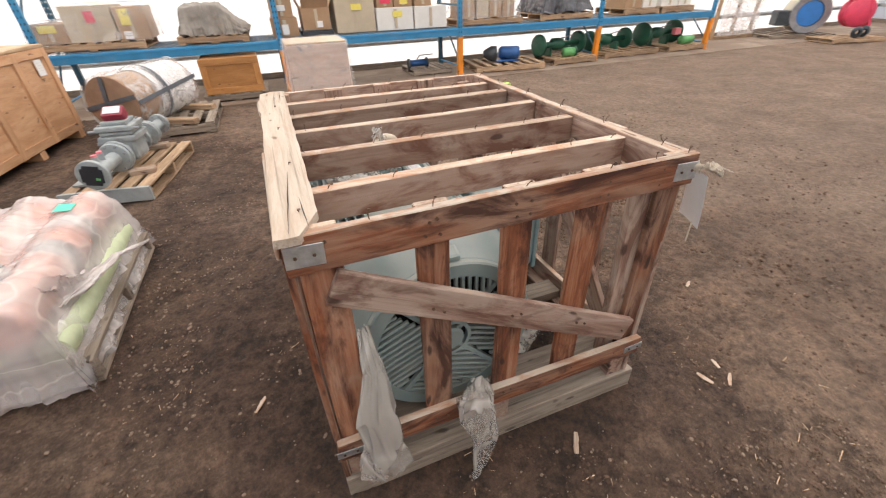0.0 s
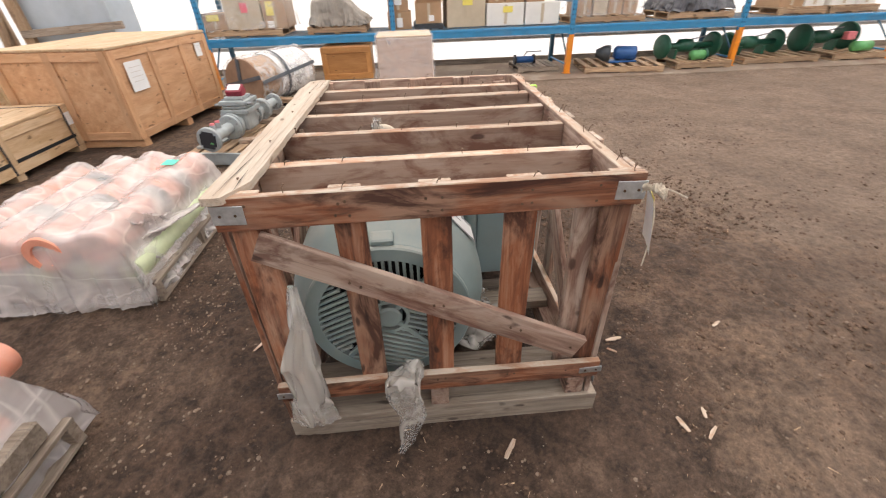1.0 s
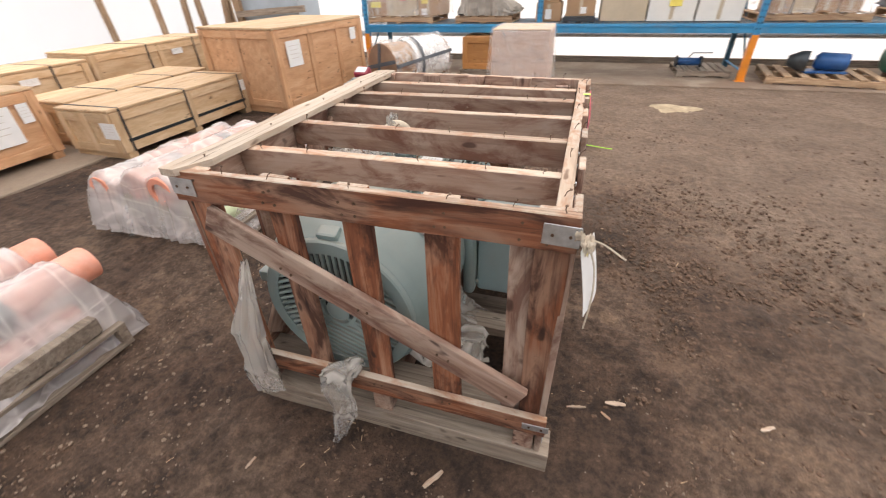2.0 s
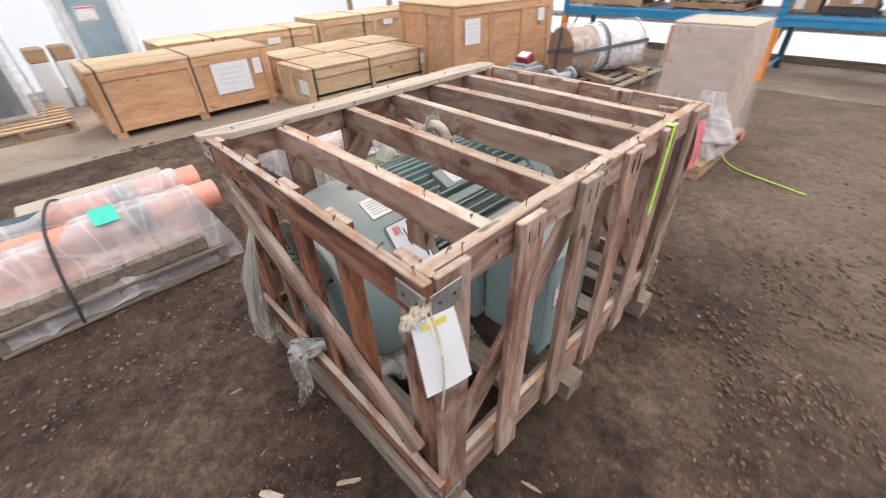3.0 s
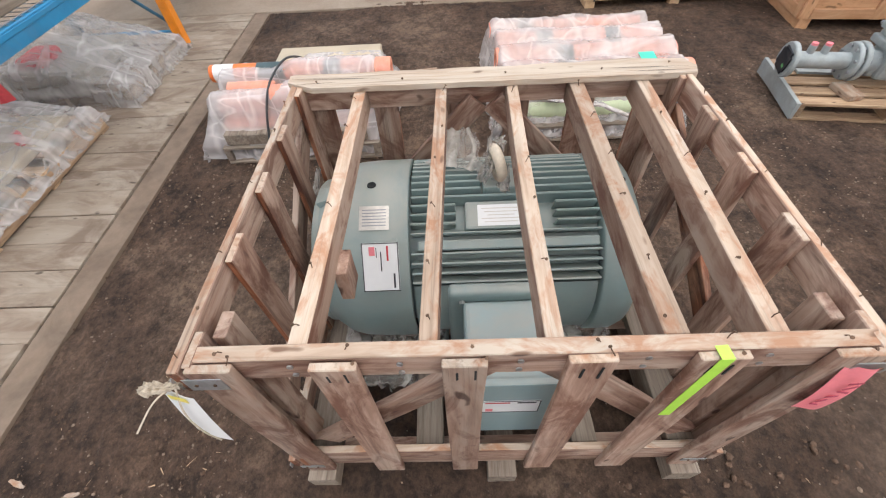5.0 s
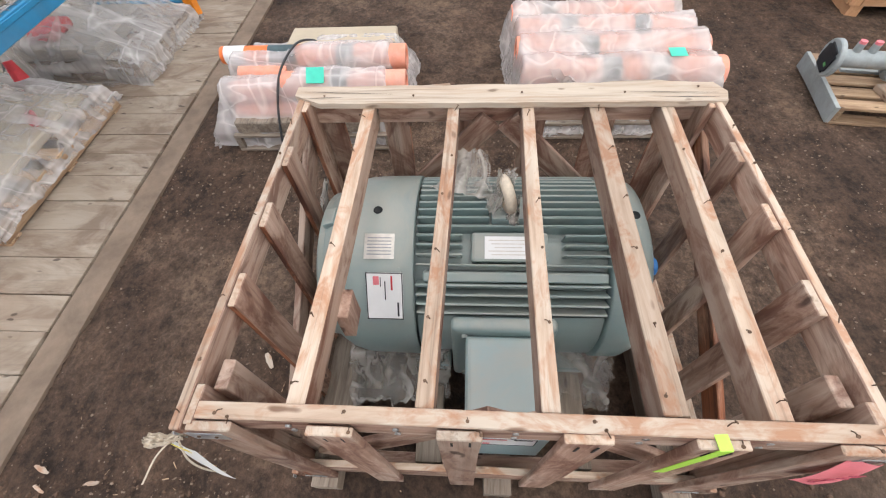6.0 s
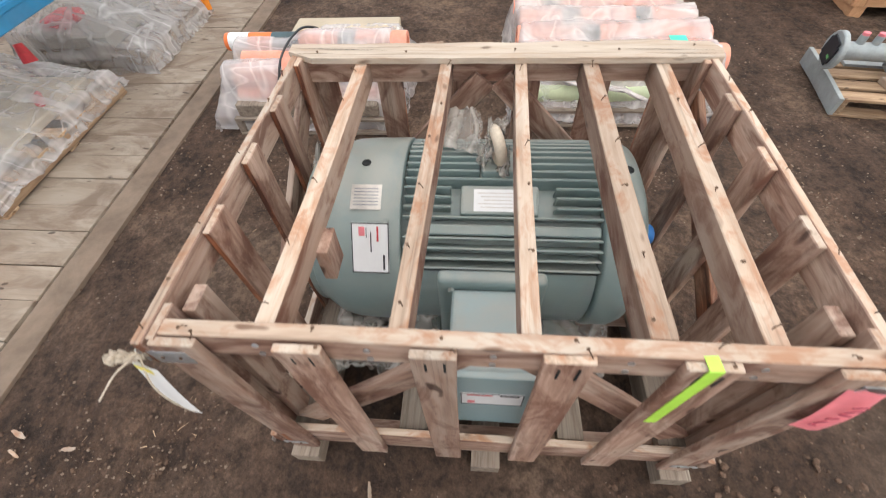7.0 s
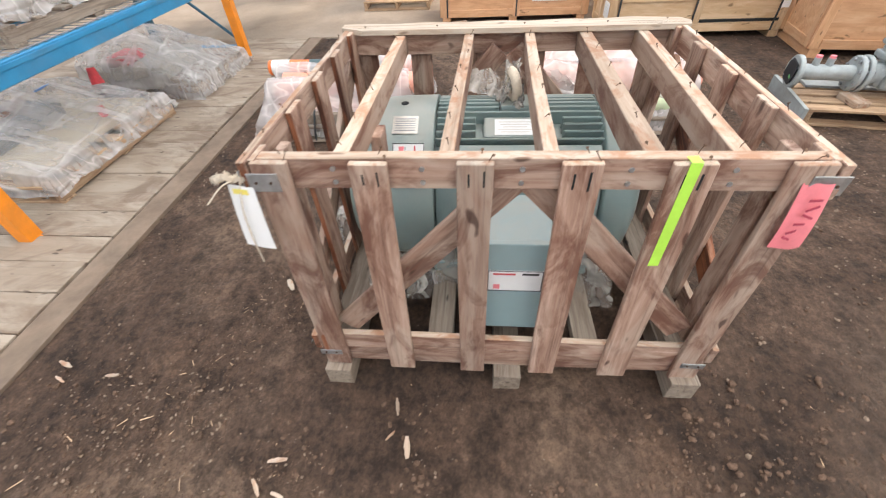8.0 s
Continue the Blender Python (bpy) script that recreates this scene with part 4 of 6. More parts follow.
def ply_crate(at, w, d, h, label, mat=PLY, battens=(0.0, 0.5, 1.0), legs=0.09, lab=None, straps=(), lid=True, slot=False):
    """Plywood export crate: w along local x (front faces -y), d deep, on short feet."""
    c = thing("plywood_crate", at, label, "crate", "plywood crates")
    m = at
    part("body", box(w - 0.03, d - 0.03, h - legs - 0.02, 0.004), mat, c, "", m @ Matrix.Translation((0, 0, legs + (h - legs) / 2 - 0.01)))
    if lid:
        board("lid", m @ Vector((-w / 2, 0, h - 0.012)), m @ Vector((w / 2, 0, h - 0.012)), m.to_3x3() @ Vector((0, 1, 0)), d, 0.022, PLY_PALE, c)
        for y in (-d / 4, d / 4):
            board("lid_seam", m @ Vector((-w / 2 + 0.01, y, h + 0.0005)), m @ Vector((w / 2 - 0.01, y, h + 0.0005)), m.to_3x3() @ Vector((0, 1, 0)), d / 2 - 0.012, 0.006, PLY_PALE, c)
    for s in (-1, 1):
        y = s * (d / 2 - 0.007)
        for f in battens:
            x = -w / 2 + 0.05 + (w - 0.1) * f
            board("batten", m @ Vector((x, y, legs)), m @ Vector((x, y, h - 0.03)), m.to_3x3() @ Vector((1, 0, 0)), 0.085, 0.022, mat, c)
        for z in (legs + 0.045, h - 0.075):
            board("batten", m @ Vector((-w / 2 + 0.095, y, z)), m @ Vector((w / 2 - 0.095, y, z)), m.to_3x3() @ Vector((0, 0, 1)), 0.085, 0.018, mat, c)
        x = s * (w / 2 - 0.007)
        for yy in (-d / 2 + 0.06, 0, d / 2 - 0.06):
            board("batten", m @ Vector((x, yy, legs)), m @ Vector((x, yy, h - 0.03)), m.to_3x3() @ Vector((0, 1, 0)), 0.085, 0.022, mat, c)
        for z in (legs + 0.045, h - 0.075):
            board("batten", m @ Vector((x, -d / 2 + 0.1, z)), m @ Vector((x, d / 2 - 0.1, z)), m.to_3x3() @ Vector((0, 0, 1)), 0.085, 0.018, mat, c)
    for x in (-w / 2 + 0.08, 0, w / 2 - 0.08):
        board("foot", m @ Vector((x, -d / 2 + 0.005, legs / 2)), m @ Vector((x, d / 2 - 0.005, legs / 2)), m.to_3x3() @ Vector((1, 0, 0)), 0.1, legs, mat, c)
    for f in straps:
        x = -w / 2 + w * f
        part("strap", box(0.02, 0.004, h - legs, 0), STRAP, c, "", m @ Matrix.Translation((x, -d / 2 - 0.0065, legs + (h - legs) / 2)))
        part("strap", box(0.02, d, 0.004, 0), STRAP, c, "", m @ Matrix.Translation((x, 0, h + 0.006)))
    if slot:
        # near-black bar paints the gap's shade onto the crate front
        part("slot", box(w - 0.12, 0.006, 0.03, 0), DARK, c, "near-black bar drawn for the shaded gap between boards", m @ Matrix.Translation((0, -d / 2 - 0.003 + 0.004, legs + 0.11)))
    for x, z, lw, lh, face in lab or ():
        if face == "front":
            mm = m @ Matrix.Translation((x, -d / 2 - 0.0065, z)) @ pose(0, 0, 0, 90)
        else:
            mm = m @ Matrix.Translation((face * (w / 2 + 0.0065), x, z)) @ pose(0, 0, 0, 90, 0, 90 * face)
        pl = part("document_pouch", box(lw, lh, 0.003, 0), WHITE, c, "white shipping papers in a pouch", mm)
        for i in range(4):
            part("print_bar", box(lw * (0.7 - 0.1 * (i % 2)), lh * 0.018, 0.001, 0), FOIL, pl, "", mm @ Matrix.Translation((0, lh * (0.3 - 0.16 * i), 0.002)))
    return c


# west row: local -y faces east (+x), so the crates turn by 90 degrees
ply_crate(pose(-3.575, 2.99, 0, 0, 0, 90), 1.93, 0.74, 0.50, "low pale plywood crate with black straps", PLY_PALE, (0, 0.5, 1), 0.07, [(-0.3, 0.30, 0.2, 0.16, -1), (0.87, 0.36, 0.1, 0.13, "front")], (0.06, 0.48, 0.93), True, True)
ply_crate(pose(-4.42, 1.03, 0, 0, 0, 90), 1.90, 0.84, 0.71, "long plywood crate with papers stuck on", PLY, (0, 0.52, 1), 0.08, [(0.45, 0.42, 0.44, 0.34, "front"), (0.78, 0.5, 0.1, 0.18, "front")], (0.05, 0.52))
ply_crate(pose(-4.42, 3.2, 0, 0, 0, 90), 2.0, 0.74, 0.50, "low pale plywood crate behind another", PLY_PALE, (0, 0.5, 1), 0.07, None, (0.3, 0.7))
ply_crate(pose(-5.5, 2.2, 0, 0, 0, 90), 2.3, 0.75, 0.72, "long plywood crate near the tent wall", PLY_PALE, (0, 0.5, 1), 0.08, [(0.4, 0.58, 0.2, 0.08, "front")], (0.3, 0.8))
ply_crate(pose(-5.55, 4.5, 0, 0, 0, 90), 2.2, 0.8, 0.78, "long plywood crate near the tent wall", PLY_PALE, (0, 0.5, 1), 0.08, [(0.3, 0.62, 0.2, 0.08, "front")], (0.4, 0.8))
ply_crate(pose(-3.03, 4.83, 0, 0, 0, 82), 1.85, 1.33, 1.03, "tall plywood crate with shipping papers", PLY, (0, 0.34, 0.68, 1), 0.09, [(-0.62, 0.72, 0.26, 0.30, "front"), (0.66, 0.82, 0.13, 0.16, "front")], ())


SACK = plain("dusty_sack", (0.30, 0.27, 0.235), 0.7, 0.0, 0.2, 5.0)


# ---- pallet racking ----
def rack_frame(x, y_front, y_rear, high):
    s = 1 if y_rear > y_front else -1
    f = thing("rack_upright", pose(x, y_front, 0.012), "blue perforated steel rack upright with an orange guard at its foot", "racking", "rack uprights")
    for y, mat in ((y_front, BLUE), (y_rear, BLUE_DARK)):
        post = part("post", box(0.078, 0.07, high, 0.004, base=True), mat, f, "", pose(x, y, 0.012))
        # perforations as solid marks: shade painted near-black in front, daylight painted white behind
        hole_marks = [moved(box(0.012, 0.075, 0.026, 0), Matrix.Translation((k, 0, 0.12 + 0.075 * i))) for i in range(int(high / 0.075) - 2) for k in (-0.022, 0.022) if i > 7]
        tagged(part("hole", join(*hole_marks), DARK if y == y_front else WHITE_PANEL, post, "", pose(x, y, 0.012)), kind="stuff")
        part("foot_plate", box(0.13, 0.12, 0.008, 0.001, base=True), ORANGE if y == y_front else BLUE_DARK, f, "", pose(x, y, 0.012))
    g = join(box(0.006, 0.085, 0.64, 0.002, base=True), moved(box(0.09, 0.006, 0.64, 0.002, base=True), Matrix.Translation((0.043, -0.042 * s, 0))), moved(box(0.006, 0.085, 0.64, 0.002, base=True), Matrix.Translation((0.086, 0, 0))))
    part("guard", g, ORANGE, f, "scuffed orange post guard", pose(x - 0.043, y_front - 0.004 * s, 0.012))
    for z0, z1 in ((0.15, 0.15), (0.2, 1.1), (1.15, 1.15), (1.2, 2.1)):
        part("brace", tube((x, y_front, z0), (x, y_rear, z1), 0.016, 8), BLUE if z0 == 0.15 else BLUE_DARK, f)
    return f


def rack_bay(x0, x1, y_front, y_rear, z_top):
    for y in (y_front, y_rear):
        b = thing("rack_beam", pose((x0 + x1) / 2, y, z_top - 0.1), "blue steel rack beam", "racking", "rack beams")
        part("beam", box(x1 - x0 - 0.08, 0.05, 0.125, 0.006), BLUE, b, "", pose((x0 + x1) / 2, y, z_top - 0.0625))
        part("step", box(x1 - x0 - 0.08, 0.006, 0.03, 0.002), BLUE, b, "", pose((x0 + x1) / 2, y + (0.028 if y == y_rear else -0.028) * (1 if y_rear > y_front else -1), z_top - 0.03))
        for x in (x0 + 0.045, x1 - 0.045):
            part("end_plate", box(0.012, 0.06, 0.2, 0.003), BLUE, b, "", pose(x, y, z_top - 0.09))
    ya, yb = min(y_front, y_rear), max(y_front, y_rear)
    wires = [tube((x0 + 0.05 + (x1 - x0 - 0.1) * i / 44, ya - 0.02, z_top + 0.006), (x0 + 0.05 + (x1 - x0 - 0.1) * i / 44, yb + 0.02, z_top + 0.006), 0.003, 5) for i in range(45)]
    wires += [tube((x0 + 0.05, ya + (yb - ya) * j / 9, z_top + 0.010), (x1 - 0.05, ya + (yb - ya) * j / 9, z_top + 0.010), 0.003, 5) for j in range(10)]
    d = part("wire_deck", join(*wires), STEEL, None, "grey welded wire shelf deck on the rack beams")
    tagged(d, category="shelf", group="wire decks")


RACK_N = (-2.78, 0.34, 3.45, 6.58, 9.74)
RACK_S = (-5.88, -2.79, 0.36)
for x in RACK_N:
    rack_frame(x, 6.9, 7.9, 2.5)
for p, q in zip(RACK_N, RACK_N[1:]):
    rack_bay(p, q, 6.9, 7.9, 0.795)
for x in RACK_S:
    rack_frame(x, -2.1, -3.1, 2.5)
for p, q in zip(RACK_S[1:], RACK_S[2:]):
    rack_bay(p, q, -2.1, -3.1, 0.865)
rack_bay(RACK_S[0], RACK_S[1], -2.1, -3.1, 0.865)


# ---- wrapping film ----
def drape(name, cx, cy, w, d, height, label, seed, mat, foot=0.012, rough=0.014, turn=0.0, flare=0.02, nx=130, ny=130, lip=None, gather=0.012):
    """Film drawn over a load: height(x, y) is its top in local metres; the sides fall to the pallet's lip, then to the foot."""
    s, t = np.meshgrid(np.linspace(-1.35, 1.35, nx), np.linspace(-1.35, 1.35, ny), indexing="ij")
    ds, dt = np.clip(np.abs(s) - 1, 0, None) / 0.35, np.clip(np.abs(t) - 1, 0, None) / 0.35
    drop = np.maximum(ds, dt)
    x, y = np.clip(s, -1, 1) * w / 2, np.clip(t, -1, 1) * d / 2
    z = height(x, y)
    l1, l2, l3, l4, l5 = lattice(9, 9, seed), lattice(26, 8, seed + 1), lattice(40, 34, seed + 2), lattice(9, 60, seed + 3), lattice(60, 9, seed + 4)
    l6, l7 = lattice(17, 3, seed + 5), lattice(3, 17, seed + 6)
    u, v = (s + 1.35) / 2.7, (t + 1.35) / 2.7
    wr = l1(u, v) + 0.8 * np.abs(l2(u, v)) + 0.4 * np.abs(l3(u, v)) + 0.55 * np.abs(l4((u + 0.5 * v) / 1.5, v)) + 0.45 * np.abs(l5(u, (v + 0.4 * u) / 1.4))
    ragged = foot + 0.045 * np.clip(l1(u, v), 0, 1) * (drop > 0.6)
    if lip is None:
        fall = z * (1 - drop) + ragged * drop
        out = flare * drop
    else:
        q, r = np.clip(drop / 0.65, 0, 1), np.clip((drop - 0.65) / 0.35, 0, 1)
        fall = np.where(drop < 0.65, z * (1 - q) + np.minimum(lip, z) * q, np.minimum(lip, z) * (1 - r) + ragged * r)
        out = flare * q
    z = fall + rough * wr * (1 - drop) * 0.8
    folds = gather * np.where(dt > ds, np.abs(l6(u, v)), np.abs(l7(u, v))) * np.sqrt(drop)
    grow = rough * wr * (0.4 + drop) + out + folds
    x = x + np.sign(s) * grow * (ds > 0)
    y = y + np.sign(t) * grow * (dt > 0)
    me = grid_mesh(name, x, y, z)
    me.materials.append(mat)
    ob = new(name, me)
    ob.matrix_basis = pose(cx, cy, 0, 0, 0, turn)
    return tagged(ob, label, "plastic film")


def roll(parent, x, y0, y1, z, r, mat, bands=()):
    prof = [(0.0001, y0 + 0.02), (r * 0.55, y0 + 0.02), (r * 0.6, y0), (r * 0.97, y0), (r, y0 + 0.006), (r, y1 - 0.006), (r * 0.97, y1), (r * 0.6, y1), (r * 0.55, y1 - 0.02), (0.0001, y1 - 0.02)]
    ob = part("roll", lathe(prof, 28), mat, parent, "", Matrix.Translation((x, 0, z)), True)
    ob.data.set_sharp_from_angle(angle=radians(40))
    for a, b, m in bands:
        part("band", lathe([(r + 0.0015, a), (r + 0.0015, b)], 28), m, ob, "", Matrix.Translation((x, 0, z)), True)
    return ob


def roof_of(rolls, base, passes=5, sag=0.006):
    """Top height over a set of (x, z, r) rolls, bridged a little between neighbours."""
    def f(x, y):
        z = np.full_like(x, base)
        for rx, rz, r in rolls:
            q = np.clip(1 - ((x - rx) / (r * 1.12)) ** 2, 0, None)
            z = np.maximum(z, np.where(q > 0, rz + r * np.sqrt(q) + 0.012, base))
        k = z.copy()
        for _ in range(passes):
            k[1:-1] = np.maximum(k[1:-1], 0.5 * (k[:-2] + k[2:]) - sag)
        return k
    return f


def dark_pallet(cx, cy, w, d, label):
    return pallet(pose(cx, cy, 0), w, d, 0.13, WOOD_GREY, label)


# two film-wrapped loads of salmon rolls beside the crate
dark_pallet(-1.48, 1.56, 1.08, 1.22, "grey wooden pallet under a wrapped load of rolls")
pload = thing("roll_stack", pose(-1.40, 1.56, 0.13), "stack of salmon and pale green rolls on a pallet", "rolls", "stacked rolls")
UP = [(-1.96, 0.325, 0.09), (-1.65, 0.36, 0.1), (-1.40, 0.365, 0.1), (-1.155, 0.355, 0.1)]
for i, (x, z, r) in enumerate(UP):
    roll(pload, x, 0.93 + 0.03 * (i % 2), 2.12 + 0.03 * i, z, r, TUBE, ((1.15 + 0.1 * i, 1.27 + 0.1 * i, TUBE_DARK), (1.75, 1.86, TUBE_DARK if i % 2 else TUBE_BRIGHT)))
for x in (-1.80, -1.53, -1.28, -1.05):
    roll(pload, x, 0.97, 2.1, 0.205, 0.07, TUBE_GREEN)
drape("film_wrap", -1.54, 1.555, 1.0, 1.2, roof_of([(x + 1.54, z, r) for x, z, r in UP], 0.30, 60, 0.0006), "milky stretch film pulled over a stack of rolls", 31, FILM_MILK, rough=0.017, flare=0.04, lip=0.10, gather=0.03)
drape("film_wrap", -1.50, 1.56, 0.95, 1.20, lambda x, y: np.full_like(x, 0.27), "second slack layer of milky film round the lower rolls", 33, FILM, rough=0.016, flare=0.03, lip=0.10, gather=0.035)
crumple("film_flap", 0.20, 0.3, pose(-0.99, 1.25, 0.40, 35, 20, 75), "torn corner of stretch film standing off the wrapped rolls", 45, 0.05, FILM_MILK, 0.6)
pouch("film_flap", [((-1.05, 1.15, 0.32), 0.03), ((-0.98, 1.35, 0.31), 0.035), ((-0.92, 1.6, 0.29), 0.028), ((-0.82, 1.78, 0.25), 0.006)], "loose tail of torn stretch film", 41, FILM_MILK)
tt = thing("tape", pose(-1.165, 1.90, 0.48), "square of teal tape stuck on the film", "tape")
part("patch", box(0.085, 0.10, 0.002, 0), TEAL, tt, "", pose(-1.165, 1.90, 0.486, 0, 4, 0))

dark_pallet(-1.30, -0.45, 0.92, 1.1, "dark pallet under a wrapped load of orange rolls")
qload = thing("roll_stack", pose(-1.30, -0.45, 0.13), "stack of orange rolls and cartons on a pallet", "rolls", "stacked rolls")
UQ = [(-1.06, 0.372, 0.083), (-1.32, 0.398, 0.083), (-1.66, 0.28, 0.075)]
for i, (x, z, r) in enumerate(UQ):
    roll(qload, x, -0.60 + 0.05 * i, (0.21, 0.19, 0.08)[i], z, r, TUBE if i < 2 else TUBE_GREEN, ((-0.28, -0.16, TUBE_DARK),))
for x, m in ((-1.0, TUBE), (-1.2, TUBE), (-1.4, TUBE_BRIGHT)):
    roll(qload, x, -0.96, 0.02, 0.205, 0.07, m)
for x in (-1.05, -1.24):
    roll(qload, x, -0.97, -0.63, 0.325, 0.075, TUBE)
roll(qload, -1.42, -1.15, -0.1, 0.375, 0.06, TUBE_BRIGHT, ((-1.12, -0.97, WHITE), (-0.8, -0.6, TUBE_DARK)))
part("carton", box(0.24, 0.8, 0.22, 0.01), CARD_PALE, qload, "", pose(-1.68, -0.33, 0.26))
part("plank", box(0.09, 0.98, 0.09, 0.008), WOOD_GREY, qload, "weathered plank", pose(-0.905, -0.47, 0.18))
ROOF_Q = roof_of([(x + 1.34, z, r) for x, z, r in UQ] + [(-0.08, 0.375, 0.06)], 0.26)
drape("film_wrap", -1.34, -0.475, 0.74, 1.10, lambda x, y: ROOF_Q(x, y) - 0.055 * np.clip((-0.02 - y) / 0.16, 0, 1), "clear stretch film wound round a stack of rolls", 51, FILM_WOUND, rough=0.013, flare=0.085, lip=0.13, gather=0.025)
t2 = thing("tape", pose(-0.99, -0.35, 0.46), "square of teal tape stuck on the film", "tape")
part("patch", box(0.10, 0.115, 0.002, 0), TEAL, t2, "", pose(-1.0, -0.355, 0.472, 0, 36, 0))
band = thing("black_band", pose(-0.85, -0.6, 0.1), "black rubber band tying a wrapped load", "strap")
pts = [(-0.815, -0.66, 0.03), (-0.83, -0.65, 0.14), (-0.93, -0.63, 0.33), (-1.07, -0.6, 0.465), (-1.32, -0.55, 0.50), (-1.5, -0.5, 0.43), (-1.66, -0.5, 0.3)]
part("band", hose(pts, 0.008), STRAP, band)


# ---- pump on its skid ----
def flange(parent, at, y, r, t, bolts=8):
    """A bolted pipe flange at y along the pipe whose axis is the local y of at."""
    f = part("flange", lathe([(0.0001, y - t / 2), (r - 0.006, y - t / 2), (r, y - t / 2 + 0.006), (r, y + t / 2 - 0.006), (r - 0.006, y + t / 2), (0.0001, y + t / 2)], 28), PUMP, parent, "", at)
    bolt = mesh_of(tube((0, -t * 0.9, 0), (0, t * 0.9, 0), 0.012, 6), "bolt")
    for i in range(bolts):
        a = 6.2832 * (i + 0.5) / bolts
        part("bolt", bolt, STEEL, f, "", at @ Matrix.Translation((0.8 * r * math.cos(a), y, 0.8 * r * math.sin(a))))
    return f


def build_pump():
    m = pose(-1.40, 3.02, 0, 0, 0, -9)
    pl = pallet(m @ pose(-0.02, 0.70, 0), 0.66, 1.24, 0.13, WOOD_PALLET, "small pallet with a grey end under a metering pump", 5)
    board("end_board", m @ Vector((-0.36, 0.075, 0.075)), m @ Vector((0.32, 0.075, 0.075)), (0, 0, 1), 0.12, 0.03, PUMP, pl, "grey-painted end board")
    board("sole_plate", m @ Vector((-0.2, 0.2, 0.142)), m @ Vector((-0.2, 1.2, 0.142)), m.to_3x3() @ Vector((1, 0, 0)), 0.20, 0.02, PUMP, pl, "grey-painted board")
    p = thing("pump", m @ pose(0, 0.7, 0.13), "grey steel metering pump with flanged pipes lying on a pallet", "pump")
    axis = m @ pose(0, 0, 0.29)
    part("pipe", lathe([(0.056, 0.03), (0.056, 0.46), (0.075, 0.5), (0.075, 0.92), (0.052, 0.98), (0.052, 1.5)], 24), PUMP, p, "", axis, True)
    for y, r in ((0.41, 0.125), (0.455, 0.13), (0.94, 0.105), (1.12, 0.118), (1.165, 0.118), (1.49, 0.10)):
        flange(p, axis, y, r, 0.032)
    cap = part("end_cap", lathe([(0.0001, 0.0), (0.112, 0.0), (0.118, 0.006), (0.118, 0.03), (0.056, 0.045)], 30), PUMP, p, "", axis)
    plate = join(box(0.15, 0.012, 0.11, 0.012, 2), box(0.11, 0.011, 0.16, 0.012, 2))
    part("dial_face", plate, INK, cap, "black notched blanking plate", axis @ pose(0, -0.008, 0, 0, 10, 0))
    part("green_mark", box(0.03, 0.003, 0.018, 0), GREEN_LIGHT, cap, "", axis @ pose(0.035, -0.0155, -0.03, 0, 20, 0))
    for y in (0.13, 0.22):
        port = part("port", tube((0, y, 0.05), (0, y, 0.105), 0.024, 14), PUMP, p, "", axis)
        part("port_cap", tube((0, y, 0.105), (0, y, 0.122), 0.021, 14), PINK, port, "", axis)
    body = part("valve_body", join(moved(box(0.22, 0.26, 0.20, 0.04, 3), Matrix.Translation((0, 0.70, 0.30))), moved(box(0.14, 0.34, 0.14, 0.03, 2), Matrix.Translation((0, 0.70, 0.28)))), PUMP, p, "", m)
    for z, w, h in ((0.405, 0.30, 0.05), (0.45, 0.26, 0.03), (0.492, 0.29, 0.045), (0.53, 0.20, 0.035)):
        part("body_plate", box(w, w * 1.02, h, 0.012, 2), PUMP, body, "", m @ pose(0, 0.70, z, 0, 0, 2))
    for x in (-0.11, 0.11):
        for y in (0.59, 0.81):
            part("bolt", tube((x, y, 0.37), (x, y, 0.53), 0.011, 8), STEEL, body, "", m)
    part("cross_pin", tube((-0.21, 0.60, 0.47), (0.2, 0.60, 0.485), 0.014, 10), STEEL, body, "", m)
    part("cross_pin", tube((-0.19, 0.62, 0.36), (-0.08, 0.62, 0.36), 0.018, 10), STEEL, body, "", m)
    head = part("display_head", box(0.17, 0.13, 0.10, 0.022, 2), plain("dark_red", (0.26, 0.025, 0.045), 0.45), p, "dark red display head", m @ pose(0, 0.70, 0.585, 28, 0, 4))
    part("display", box(0.13, 0.085, 0.006, 0.002), WHITE_PANEL, head, "pale display face", m @ pose(0, 0.70, 0.585, 28, 0, 4) @ pose(0, 0, 0.052))
    part("chock", box(0.20, 0.11, 0.045, 0.006), WOOD_TOP, p, "pale wooden chock", m @ pose(0.16, 0.42, 0.152, 0, 0, 12))
    part("chock", box(0.3, 0.10, 0.05, 0.006), WOOD_TOP, p, "pale wooden chock", m @ pose(0, 1.14, 0.155))


build_pump()

# ---- wrapped drum on a pallet, carton, orange crate ----
pallet(pose(-1.28, 5.65, 0), 1.15, 1.3, 0.13, WOOD_GREY, "worn pallet under a wrapped drum")
drum = thing("cable_drum", pose(-1.3, 5.6, 0.13), "wooden-ended drum wrapped in film and tied with black straps", "drum")
DM = pose(-1.66, 5.02, 0.43, 0, 0, -24)
part("core", lathe([(0.285, 0.03), (0.285, 1.15)], 40), CARD, drum, "", DM, True)
part("end_disc", lathe([(0.0001, 0.0), (0.295, 0.0), (0.30, 0.005), (0.30, 0.03), (0.0001, 0.03)], 44), DISC, drum, "brown wooden end disc", DM)
part("end_disc", lathe([(0.0001, 1.15), (0.30, 1.15), (0.30, 1.18), (0.0001, 1.18)], 44), DISC, drum, "", DM)
part("paper_wrap", lathe([(0.30, 0.42), (0.303, 0.43), (0.303, 1.14)], 40), WHITE, drum, "white paper wrapped round one half", DM, True)
